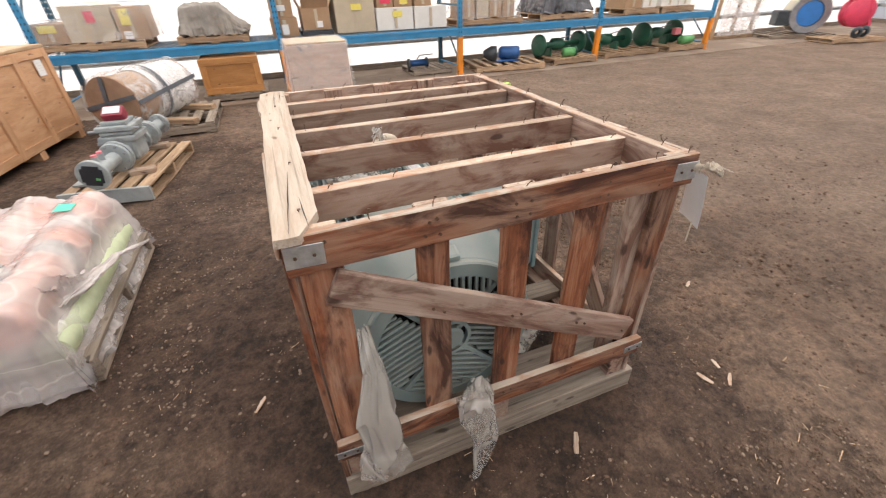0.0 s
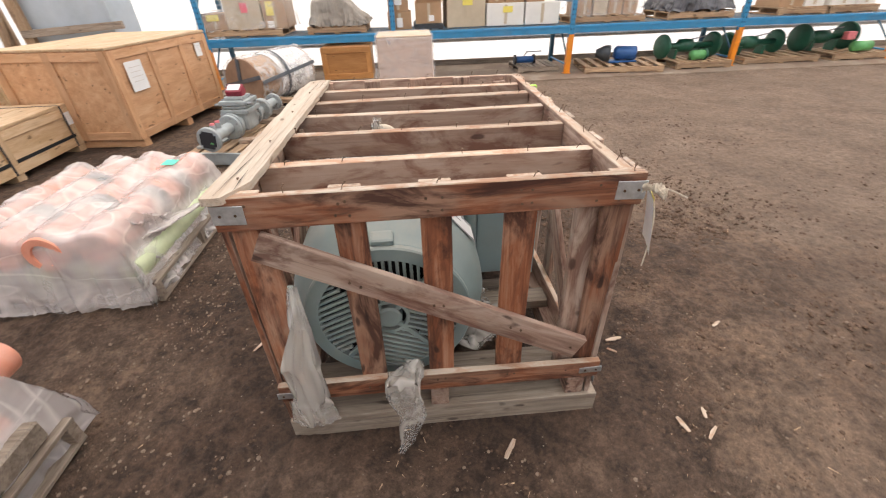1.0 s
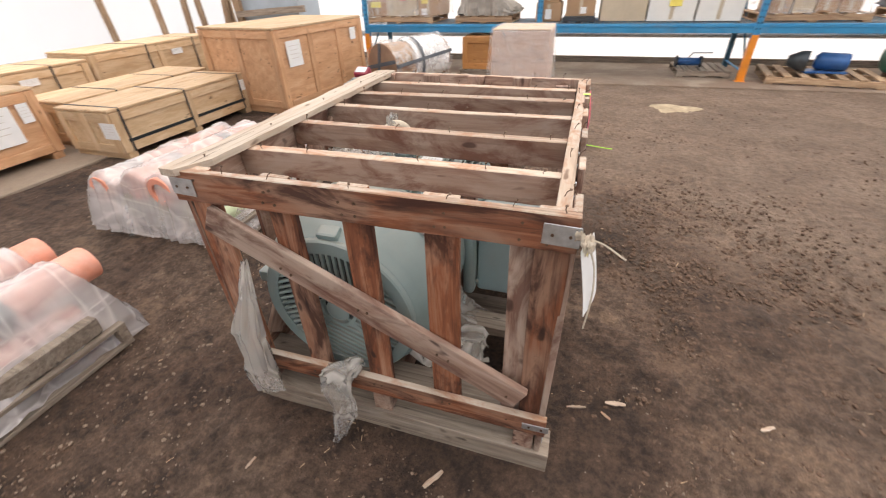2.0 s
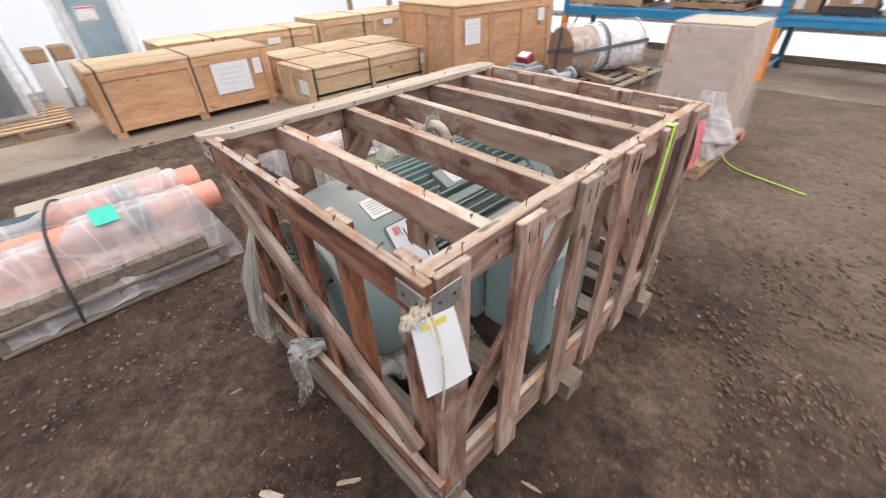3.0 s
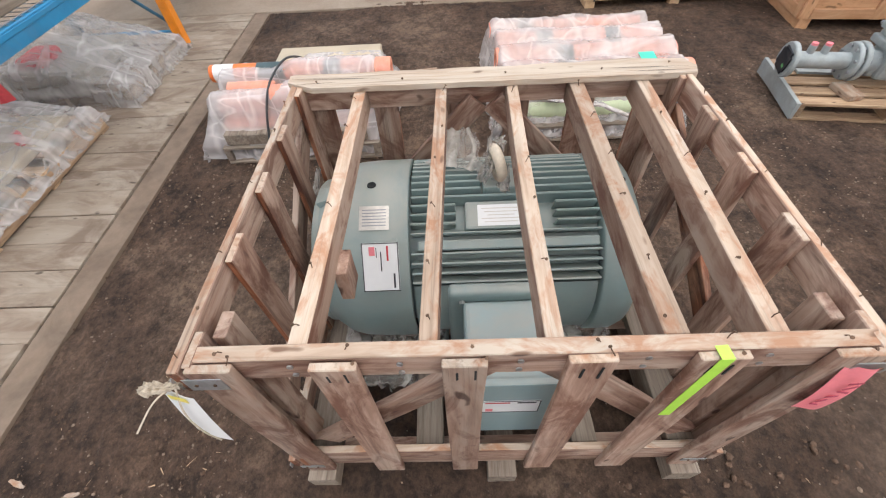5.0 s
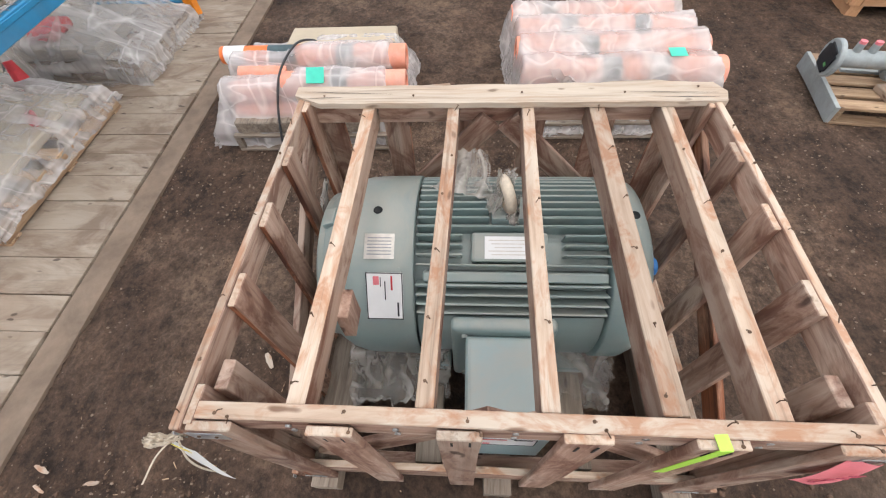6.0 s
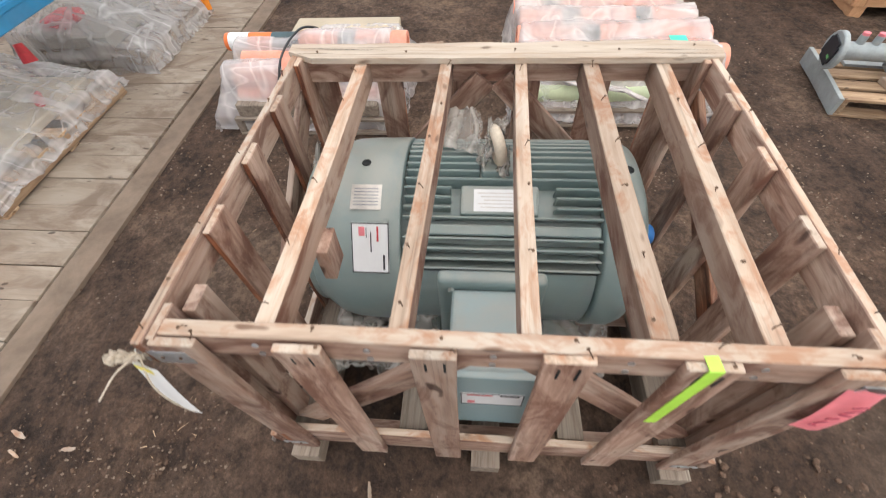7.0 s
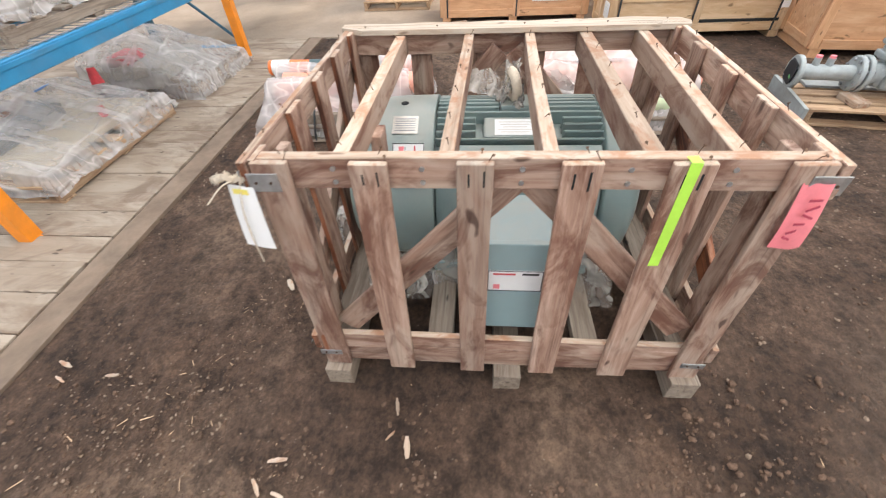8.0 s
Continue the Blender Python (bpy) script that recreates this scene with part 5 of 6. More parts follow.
part("strap", lathe([(0.335, 0.52), (0.335, 0.57)], 40), STRAP_GREY, drum, "grey woven strap", DM, True)
part("strap", box(0.012, 1.2, 0.045, 0.002), STRAP_GREY, drum, "grey woven strap", DM @ pose(0.322, 0.59, 0.06, 4, -10, 0))
part("strap", box(0.62, 0.008, 0.05, 0), STRAP_GREY, drum, "", DM @ pose(0, -0.012, 0.02, 0, -12, 0))
part("strap", box(0.05, 0.008, 0.6, 0), STRAP_GREY, drum, "", DM @ pose(-0.05, -0.012, 0, 0, 8, 0))
part("chock", box(0.9, 0.12, 0.06, 0.006), WOOD_PALLET, drum, "", pose(-1.3, 5.2, 0.16, 0, 0, -24))
part("chock", box(0.9, 0.12, 0.06, 0.006), WOOD_PALLET, drum, "", pose(-1.15, 5.9, 0.16, 0, 0, -24))
u, v = np.meshgrid(np.linspace(0, 1, 60), np.linspace(0, 1, 30), indexing="ij")
rr = 0.312 + 0.035 * np.abs(lattice(14, 6, 71)(u, v)) + 0.016 * lattice(40, 20, 72)(u, v)
fw = new("film_wrap", grid_mesh("film_wrap", rr * np.cos(u * 6.2832), v * 1.2 - 0.006, rr * np.sin(u * 6.2832)))
fw.data.materials.append(FILM)
fw.matrix_basis = DM
tagged(fw, "milky stretch film wound round a drum", "plastic film")

pallet(pose(0.42, 3.73, 0), 0.86, 1.16, 0.12, WOOD_PALLET, "pallet under a film-wrapped plywood box")


def build_box():
    bx = thing("wrapped_box", pose(0.525, 3.80, 0.12), "tall pinkish plywood box wrapped in film on a pallet", "box")
    bm = box(0.56, 0.56, 0.92, 0.008, 1, True)
    for v in bm.verts:
        k = 1.02 - 0.04 * v.co.z / 0.92
        v.co.x, v.co.y = v.co.x * k, v.co.y * k
    part("body", bm, PLY_PINK, bx, "", pose(0.525, 3.80, 0.122))
    part("cap", box(0.55, 0.55, 0.012, 0.004), PLY_PALE, bx, "", pose(0.525, 3.80, 1.05))
    drape("film_wrap", 0.525, 3.80, 0.575, 0.575, lambda x, y: np.full_like(x, 1.06), "clear stretch film round a tall box", 81, FILM_CLEAR, foot=0.13, rough=0.007, flare=0.03)
    crumple("film_flap", 0.36, 0.5, pose(0.50, 3.40, 0.42, 15, 0, 12), "gathered tail of stretch film beside a box", 83, 0.08, FILM, -0.2)
    pouch("film_flap", [((0.72, 3.42, 0.62), 0.05), ((0.76, 3.38, 0.45), 0.10), ((0.80, 3.34, 0.28), 0.13), ((0.82, 3.33, 0.14), 0.07)], "bunched white stretch film at a box corner", 85, FILM_MILK)
    part("tag", box(0.004, 0.12, 0.08, 0), PINK, bx, "pink paper tag", pose(0.875, 4.15, 0.1))


PLY_PINK = wood("pink_plywood", (0.54, 0.38, 0.29), (0.64, 0.47, 0.38), (0.70, 0.54, 0.45), (0.56, 0.38, 0.29), 0.4, 0.6, 0.35, streak=0.12)
build_box()
ly = thing("lime_cord", pose(1.1, 3.6, 0.01), "thin lime green cord trailing over the dirt", "cord")
pts = [(0.84, 3.72, 0.10), (0.88, 3.7, 0.03), (0.98, 3.6, 0.012), (1.12, 3.53, 0.012), (1.3, 3.48, 0.012), (1.45, 3.43, 0.012), (1.52, 3.41, 0.015)]
part("cord", hose(pts, 0.005), LIME, ly)

oc = thing("orange_crate", pose(-0.48, 6.95, 0.0), "orange plywood crate on a pallet under the rack", "crate")
pallet(pose(-0.48, 7.05, 0.012), 0.95, 0.8, 0.11, WOOD_GREY, "dark pallet under an orange plywood crate")
part("body", box(0.82, 0.62, 0.50, 0.004, base=True), PLY_ORANGE, oc, "", pose(-0.48, 7.0, 0.125))
for z in (0.17, 0.58):
    board("batten", (-0.90, 6.68, z), (-0.06, 6.68, z), (0, 0, 1), 0.09, 0.02, PLY_ORANGE, oc)
for x in (-0.855, -0.105):
    board("batten", (x, 6.68, 0.216), (x, 6.68, 0.534), (1, 0, 0), 0.09, 0.02, PLY_ORANGE, oc)


# ---- goods on the north rack shelf ----
def carton(x0, x1, y0, y1, z0, z1, mat, label, marks=(), is_open=False):
    c = thing("carton", pose((x0 + x1) / 2, (y0 + y1) / 2, z0), label, "box", "cartons on the shelf")
    cx, cy = (x0 + x1) / 2, (y0 + y1) / 2
    part("body", box(x1 - x0, y1 - y0, z1 - z0, 0.006, 2), mat, c, "", pose(cx, cy, (z0 + z1) / 2, 0, 0, random.uniform(-2, 2)))
    part("packing_tape", box(0.05, 0.003, z1 - z0 - 0.05, 0), CARD_PALE, c, "", pose(cx, y0 - 0.008, (z0 + z1) / 2))
    for fx, fz, w, h, m in marks:
        part("sticker", box(w, 0.003, h, 0), m, c, "", pose(x0 + fx * (x1 - x0), y0 - 0.013, z0 + fz * (z1 - z0)))
    if is_open:
        for sx in (-1, 1):
            part("flap", box(0.004, y1 - y0 - 0.02, 0.16, 0), mat, c, "", pose(cx + sx * ((x1 - x0) / 2 + 0.03), cy, z1 + 0.06, 0, sx * 25, 0))
        part("flap", box(x1 - x0 - 0.02, 0.004, 0.15, 0), mat, c, "", pose(cx, y0 - 0.03, z1 + 0.055, 25, 0, 0))
    return c


SH = 0.81
pallet(pose(-2.15, 7.38, SH), 1.3, 0.95, 0.11, WOOD_PALLET, "wooden pallet on the rack shelf")
carton(-2.78, -2.40, 7.02, 7.6, SH + 0.11, 1.16, CARD, "brown carton with a yellow sticker", ((0.45, 0.75, 0.2, 0.09, YELLOW),))
carton(-2.38, -1.80, 6.98, 7.7, SH + 0.11, 1.36, CARD_PALE, "large pale carton with an orange sticker", ((0.55, 0.7, 0.11, 0.14, HOSE_RED),))
carton(-1.79, -1.42, 7.0, 7.7, SH + 0.11, 1.33, CARD, "brown carton with a yellow sticker", ((0.35, 0.7, 0.12, 0.2, YELLOW), (0.3, 0.15, 0.1, 0.1, WHITE)))
drape("film_wrap", -2.12, 7.35, 1.42, 0.85, lambda x, y: np.where(x < -0.28, 1.19, 1.38), "clear stretch film over cartons", 91, FILM_CLEAR, foot=SH + 0.1, rough=0.012)
pallet(pose(-0.6, 7.38, SH), 0.98, 0.95, 0.11, WOOD_PALLET, "wooden pallet on the rack shelf")
drape("sack_load", -0.55, 7.35, 0.80, 0.8, lambda x, y: 1.06 + 0.24 * np.clip(np.cos((x + 0.12) * 2.2), 0, 1) ** 0.4 - 0.22 * np.clip((x - 0.12) / 0.28, 0, 1), "grey-brown bagged load under dusty film on a pallet", 95, SACK, foot=SH + 0.11, rough=0.03)
carton(0.26, 0.66, 7.0, 7.5, SH + 0.012, 1.09, CARD, "brown carton with tape", ((0.5, 0.4, 0.1, 0.14, WHITE),))
carton(0.28, 0.62, 7.02, 7.5, 1.092, 1.36, CARD, "brown carton stacked on another", ((0.5, 0.5, 0.12, 0.08, WHITE),))
pallet(pose(0.95, 7.35, SH), 0.5, 0.9, 0.09, DARK_STEEL, "dark pallet on the rack shelf", 5)
carton(0.74, 1.18, 6.98, 7.6, SH + 0.09, 1.22, CARD, "open brown carton with raised flaps", ((0.6, 0.25, 0.09, 0.09, WHITE),), True)
carton(1.26, 1.92, 7.0, 7.7, SH + 0.012, 1.42, CARD_PALE, "tall pale carton with yellow stickers", ((0.55, 0.62, 0.17, 0.09, YELLOW), (0.5, 0.86, 0.2, 0.08, YELLOW)))
carton(1.96, 2.60, 6.97, 7.6, SH + 0.012, 1.16, CARD_WHITE, "white carton with a yellow sticker", ((0.55, 0.72, 0.17, 0.09, YELLOW),))
carton(2.62, 3.22, 6.97, 7.6, SH + 0.012, 1.16, CARD_WHITE, "plain white cardboard carton on the shelf", ())
carton(1.98, 2.26, 7.0, 7.4, 1.162, 1.38, CARD, "small brown carton with a red sticker", ((0.5, 0.5, 0.18, 0.1, HOSE_RED),))
carton(2.28, 2.60, 7.0, 7.4, 1.162, 1.36, CARD, "small brown carton with a yellow sticker", ((0.5, 0.4, 0.14, 0.08, YELLOW),))
carton(2.64, 2.95, 7.0, 7.4, 1.162, 1.37, CARD, "small plain brown cardboard carton", ())
pallet(pose(4.08, 7.38, SH), 1.35, 0.95, 0.11, WOOD_PALLET, "wooden pallet on the rack shelf")
for i in range(4):
    carton(3.55 + 0.27 * i, 3.80 + 0.27 * i, 7.0, 7.6, SH + 0.11, 1.34 - 0.03 * (i % 2), CARD if i != 1 else CARD_PALE, "brown carton under film on a pallet", ())
drape("film_wrap", 4.08, 7.35, 1.18, 0.8, lambda x, y: np.full_like(x, 1.37), "clear stretch film over cartons", 97, FILM_CLEAR, foot=SH + 0.1, rough=0.012)
pallet(pose(5.78, 7.38, SH), 1.22, 0.95, 0.12, WOOD_PALLET, "wooden pallet on the rack shelf")
drape("tarp_load", 5.75, 7.35, 1.0, 0.8, lambda x, y: 1.12 + 0.16 * np.cos(x * 2.6), "dark load under dusty film on a pallet", 99, plain("dark_tarp", (0.10, 0.10, 0.11), 0.35, 0.0, 0.5, 6.0), foot=SH + 0.12, rough=0.03)
for x0 in (7.2, 8.2):
    pallet(pose(x0 + 0.47, 7.38, SH), 0.92, 0.95, 0.12, WOOD_PALLET, "wooden pallet on the rack shelf")
    carton(x0 + 0.05, x0 + 0.5, 7.0, 7.6, SH + 0.12, 1.25, CARD if x0 < 8 else CARD_WHITE, "carton on a pallet", ())
    carton(x0 + 0.52, x0 + 0.9, 7.0, 7.6, SH + 0.12, 1.15, CARD_WHITE, "white carton on a pallet", ())


# ---- pumps and fittings under the north rack ----
def fitting_motor(x, y, z, s, mat, label):
    m = thing("small_motor", pose(x, y, z), label, "motor")
    part("body", moved(lathe([(0.0001, -0.16 * s), (0.085 * s, -0.16 * s), (0.095 * s, -0.13 * s), (0.095 * s, 0.12 * s), (0.06 * s, 0.16 * s), (0.0001, 0.16 * s)], 24), pose(0, 0, 0, 0, 0, 70)), mat, m, "", pose(x, y, z + 0.12 * s), True)
    part("gear_end", moved(lathe([(0.0001, 0.0), (0.11 * s, 0.0), (0.11 * s, 0.08 * s), (0.05 * s, 0.2 * s), (0.0001, 0.2 * s)], 24), pose(0, 0, 0, 0, 0, 70)), DARK_STEEL, m, "", pose(x - 0.26 * s, y - 0.07 * s, z + 0.13 * s), True)
    part("base", box(0.42 * s, 0.2 * s, 0.03, 0.006, base=True), mat, m, "", pose(x - 0.05 * s, y, z))
    return m


def turbine(x, y, z, label, r=0.19, flip=1):
    """Vertical pump head lying on its side: two big discs on a shaft with ribs and a small motor."""
    t = thing("turbine_pump", pose(x, y, z), label, "pump", "green pumps")
    for k, q in ((-0.52, r), (0.52, r * 1.02)):
        part("disc", moved(lathe([(0.0001, -0.03), (q * 0.8, -0.03), (q, -0.015), (q, 0.02), (q * 0.5, 0.03), (0.0001, 0.06)], 30), pose(0, 0, 0, 0, 0, -78)), GREEN_DARK, t, "", pose(x + k * flip, y + 0.1 * k, z + r), True)
    part("shaft", tube((x - 0.5, y - 0.05, z + r), (x + 0.5, y + 0.05, z + r), 0.055, 16), GREEN_DARK, t, "", smooth=True)
    part("housing", moved(lathe([(0.055, -0.16), (0.11, -0.12), (0.12, 0.0), (0.11, 0.12), (0.055, 0.16)], 24), pose(0, 0, 0, 0, 0, 80)), GREEN_DARK, t, "", pose(x - 0.05, y, z + r), True)
    for k in (-0.25, 0.22):
        part("foot", box(0.05, 0.22, r - 0.05, 0.006, base=True), GREEN_DARK, t, "", pose(x + k, y, z))
    part("lever", tube((x + 0.05, y, z + r + 0.1), (x + 0.3, y - 0.05, z + r + 0.16), 0.012, 8), STEEL, t)
    return t


pallet(pose(2.98, 7.5, 0.012), 0.78, 0.8, 0.10, WOOD_GREY, "dark broken pallet under the rack")
lv = thing("gate_valve", pose(2.78, 7.4, 0.112), "small dark blue valve with a handle on a pallet", "valve")
part("body", tube((2.58, 7.4, 0.2), (2.95, 7.4, 0.2), 0.06, 16), PUMP_BLUE, lv, "", smooth=True)
for x in (2.58, 2.94):
    part("flange", tube((x, 7.4, 0.2), (x + 0.03, 7.4, 0.2), 0.088, 20), DARK_STEEL, lv)
part("handle", tube((2.76, 7.4, 0.26), (2.82, 7.4, 0.33), 0.012, 8), STEEL, lv)
part("lever", tube((2.80, 7.4, 0.33), (3.1, 7.4, 0.335), 0.01, 8), STEEL, lv)
pallet(pose(4.5, 7.15, 0.012, 0, 0, -8), 1.4, 1.0, 0.12, WOOD_PALLET, "wide weathered pallet under the rack")
fitting_motor(4.6, 7.1, 0.132, 1.25, PUMP_BLUE, "blue geared motor standing on a pallet")
pallet(pose(5.98, 7.1, 0.012), 1.05, 0.75, 0.12, WOOD_PALLET, "pallet of green fittings under the rack")
turbine(5.85, 7.2, 0.135, "dark green pump head lying on a pallet", 0.21)
vb = thing("green_valve", pose(5.9, 6.9, 0.132), "small light green valve on a pallet", "valve")
part("body", tube((5.78, 6.88, 0.22), (6.02, 6.9, 0.22), 0.085, 18), GREEN_LIGHT, vb, "", smooth=True)
part("cap", tube((6.02, 6.9, 0.22), (6.05, 6.9, 0.22), 0.1, 18), GREEN_DARK, vb)
pallet(pose(7.6, 7.25, 0.012), 1.5, 0.75, 0.12, WOOD_PALLET, "pallet of green fittings under the rack")
turbine(7.2, 7.3, 0.135, "dark green pump head lying on a pallet", 0.2)
pallet(pose(9.2, 7.25, 0.012), 1.15, 0.8, 0.12, WOOD_PALLET, "pallet of mixed fittings under the rack")
turbine(8.7, 7.35, 0.135, "dark green pump head lying on a pallet", 0.24)
vc = thing("green_valve", pose(9.2, 7.0, 0.132), "light green valve on a pallet", "valve")
part("body", tube((9.05, 6.98, 0.23), (9.4, 7.0, 0.23), 0.09, 18), GREEN_LIGHT, vc, "", smooth=True)
part("tag", box(0.18, 0.12, 0.14, 0.02, 2), PINK, vc, "pink plastic cover", pose(9.05, 7.15, 0.40))

# ---- far north-east: framed panel, large fan, hose reel ----
fr = thing("framed_panel", pose(11.9, 7.9, 0), "tall timber frame wrapped in clear film", "frame")
for x in (11.2, 11.9, 12.6):
    board("stud", (x, 7.9, 0.0), (x, 7.9, 1.9), (1, 0, 0), 0.07, 0.07, WOOD_PALLET, fr)
for z in (0.06, 1.85):
    board("rail", (11.15, 7.82, z), (12.65, 7.82, z), (0, 0, 1), 0.1, 0.05, WOOD_PALLET, fr)
part("film", box(1.4, 0.02, 1.7, 0.005), FILM, fr, "milky film", pose(11.9, 7.76, 0.95))
pallet(pose(13.35, 7.3, 0, 0, 0, -20), 1.7, 1.0, 0.10, WOOD_GREY, "low dark skid under a large fan")
fan = thing("large_fan", pose(13.45, 7.3, 0.10), "large beige fan housing with a blue face plate", "fan")
FM = pose(13.4, 7.0, 0.56, 0, 0, -35)
part("housing", lathe([(0.36, 0.0), (0.45, 0.02), (0.45, 0.5), (0.36, 0.6), (0.0001, 0.6)], 40), BEIGE, fan, "", FM, True)
part("face_plate", lathe([(0.0001, 0.02), (0.28, 0.02), (0.30, 0.03)], 32), BLUE_PLATE, fan, "blue disc", FM)
part("ring", lathe([(0.30, 0.0), (0.45, -0.02), (0.46, 0.02)], 40), STEEL, fan, "", FM)
part("outlet", box(0.35, 0.4, 0.35, 0.02), DARK_STEEL, fan, "", FM @ pose(-0.55, 0.2, -0.1))
pallet(pose(13.5, 6.05, 0, 0, 0, -15), 1.4, 0.8, 0.10, WOOD_PALLET, "low pallet under a red hose reel")
reel = thing("hose_reel", pose(13.5, 6.05, 0.10), "red wheeled hose reel with two dark tyres", "hose reel")
RM = pose(13.55, 6.0, 0.62, 0, -18, -30)
part("drum", lathe([(0.0001, -0.02), (0.30, -0.02), (0.32, 0.0), (0.32, 0.05), (0.12, 0.06), (0.12, 0.2), (0.32, 0.21), (0.32, 0.25), (0.0001, 0.25)], 32), HOSE_RED, reel, "", RM, True)
part("frame", box(0.45, 0.3, 0.05, 0.01), HOSE_RED, reel, "", RM @ pose(0.05, 0.1, 0.42))
part("frame", box(0.06, 0.3, 0.9, 0.01), HOSE_RED, reel, "", RM @ pose(0.2, 0.12, -0.02))
for k in (-0.17, 0.17):
    part("tyre", lathe([(0.05, 0.0), (0.10, 0.0), (0.125, 0.03), (0.125, 0.05), (0.10, 0.08), (0.05, 0.08)], 24), DARK_STEEL, reel, "", pose(13.45 + k, 5.75 + 0.1 * k, 0.225, 0, 0, -30), True)

# ---- west wall: wrapped cabinets, timber, steel cabinet ----
def cabinet(x, y, z, w, h, label, panel):
    c = thing("control_cabinet", pose(x, y, z), label, "cabinet", "control cabinets")
    part("body", box(0.55, w, h, 0.01, base=True), WHITE_PANEL, c, "", pose(x, y, z))
    part("door", box(0.02, w - 0.14, h - 0.1, 0.006), panel, c, "dark panel door", pose(x + 0.285, y, z + h / 2))
    for k in (0.35, 0.62, 0.85):
        part("rib", box(0.012, w - 0.16, 0.03, 0.003), panel, c, "", pose(x + 0.297, y, z + h * k))
    part("paper", box(0.004, 0.22, 0.16, 0), WHITE, c, "white notice with a red bar", pose(x + 0.305, y - 0.05, z + h * 0.56))
    part("paper_bar", box(0.003, 0.2, 0.02, 0), RED, c, "", pose(x + 0.308, y - 0.05, z + h * 0.56 + 0.06))
    drape("film_wrap", x, y, 0.62, w + 0.08, lambda a, b: np.full_like(a, z + h + 0.02), "clear stretch film round a cabinet", int(50 * y) + 300, FILM_CLEAR, foot=z - 0.02, rough=0.012, flare=0.03)


pallet(pose(-5.30, -0.63, 0.012), 1.1, 0.98, 0.12, WOOD_PALLET, "pallet under a wrapped cabinet")
cabinet(-5.58, -0.68, 0.132, 0.52, 1.75, "tall white cabinet with a dark panel door, film-wrapped", GREY_PANEL)
pallet(pose(-6.3, 0.58, 0.012), 0.9, 0.9, 0.12, WOOD_PALLET, "pallet under a wrapped cabinet")
cabinet(-6.3, 0.63, 0.132, 0.6, 1.7, "tall white cabinet with a blue-grey panel, film-wrapped", plain("blue_panel", (0.20, 0.33, 0.40), 0.4, 0.0, 0.2, 4.0))
for y in (-0.13, 0.14):
    c = thing("carton", pose(-6.1, y, 0.012), "white wrapped block with a small brown carton on top", "box")
    part("body", box(0.3, 0.22, 0.58, 0.01, base=True), WHITE_PANEL, c, "", pose(-6.15, y, 0.012))
    part("top_carton", box(0.3, 0.2, 0.16, 0.01, base=True), CARD, c, "brown cardboard", pose(-6.15, y, 0.594, 0, 0, 4))
for i, (x, y, dx, dy) in enumerate(((-6.7, 6.1, -0.15, 0.05), (-6.3, 6.3, 0.0, 0.1), (-5.95, 6.4, -0.25, 0.1), (-5.7, 6.6, 0.1, 0.2), (-6.85, 5.2, -0.05, -0.1), (-5.55, 6.7, -0.25, 0.2))):
    b = thing("timber_post", pose(x, y, 0.012), "bare timber length leaning near the tent wall", "timber", "leaning timbers")
    board("post", (x, y, 0.02), (x + dx, y + dy, 2.6), (1, 0, 0), 0.11, 0.06, WOOD_PALLET, b)
sc = thing("steel_cabinet", pose(-4.4, 6.6, 0.012), "pale blue-grey steel cabinet behind a timber frame", "cabinet")
part("body", box(1.2, 0.7, 1.9, 0.02, 2, True), plain("pale_steel", (0.42, 0.48, 0.53), 0.45, 0.2, 0.1, 3.0), sc, "", pose(-4.4, 6.7, 0.012))
board("frame_post", (-4.98, 6.28, 0.02), (-5.05, 6.28, 2.3), (1, 0, 0), 0.14, 0.08, WOOD_PALLET, sc)
board("frame_rail", (-5.05, 6.24, 1.02), (-3.6, 6.24, 1.10), (0, 0, 1), 0.1, 0.06, WOOD_GREY, sc)

# ---- goods under and on the south rack ----
pallet(pose(-0.66, -2.66, 0.015), 1.36, 1.05, 0.13, WOOD_PALLET, "wooden pallet under a wrapped flat load")
la = thing("flat_load", pose(-0.66, -2.7, 0.145), "pile of boards and red parts under film", "goods")
part("sheet", box(1.2, 0.85, 0.06, 0.01), CARD_PALE, la, "", pose(-0.66, -2.72, 0.176))
part("sheet", box(0.7, 0.4, 0.12, 0.01), STEEL, la, "", pose(-0.6, -2.95, 0.266, 0, 0, 4))
part("part", tube((-0.95, -2.45, 0.246), (-0.85, -2.35, 0.246), 0.03, 14), RED, la)
part("strip", box(0.9, 0.06, 0.05, 0.006), WOOD_RED, la, "brown timber strip", pose(-0.35, -2.9, 0.36, 0, 0, 6))
drape("film_wrap", -0.66, -2.66, 1.3, 1.0, lambda x, y: 0.20 + 0.30 * np.clip(0.55 - y, 0, 0.8) * (1 - 0.5 * np.clip(np.abs(x + 0.1) / 0.65, 0, 1) ** 2), "milky stretch film over a flat load", 111, FILM_GREY, foot=0.07, rough=0.018)
bl = thing("blue_marker", pose(-0.9, -2.8, 0.45), "small blue card on the wrapped load", "card")
part("card", box(0.12, 0.09, 0.003, 0), BLUE_PLATE, bl, "", pose(-0.9, -2.8, 0.43, 14, 0, 15))
rb = thing("red_cap", pose(-1.25, -2.62, 0.36), "small dark red cap on the wrapped load", "cap")
part("cap", tube((-1.22, -2.6, 0.34), (-1.25, -2.62, 0.46), 0.05, 12, 0.03), RED, rb)
pallet(pose(-2.15, -2.62, 0.015), 0.98, 1.1, 0.13, WOOD_GREY, "wooden pallet under a wrapped load")
lb = thing("flat_load", pose(-2.15, -2.7, 0.145), "pile of grey parts under film", "goods")
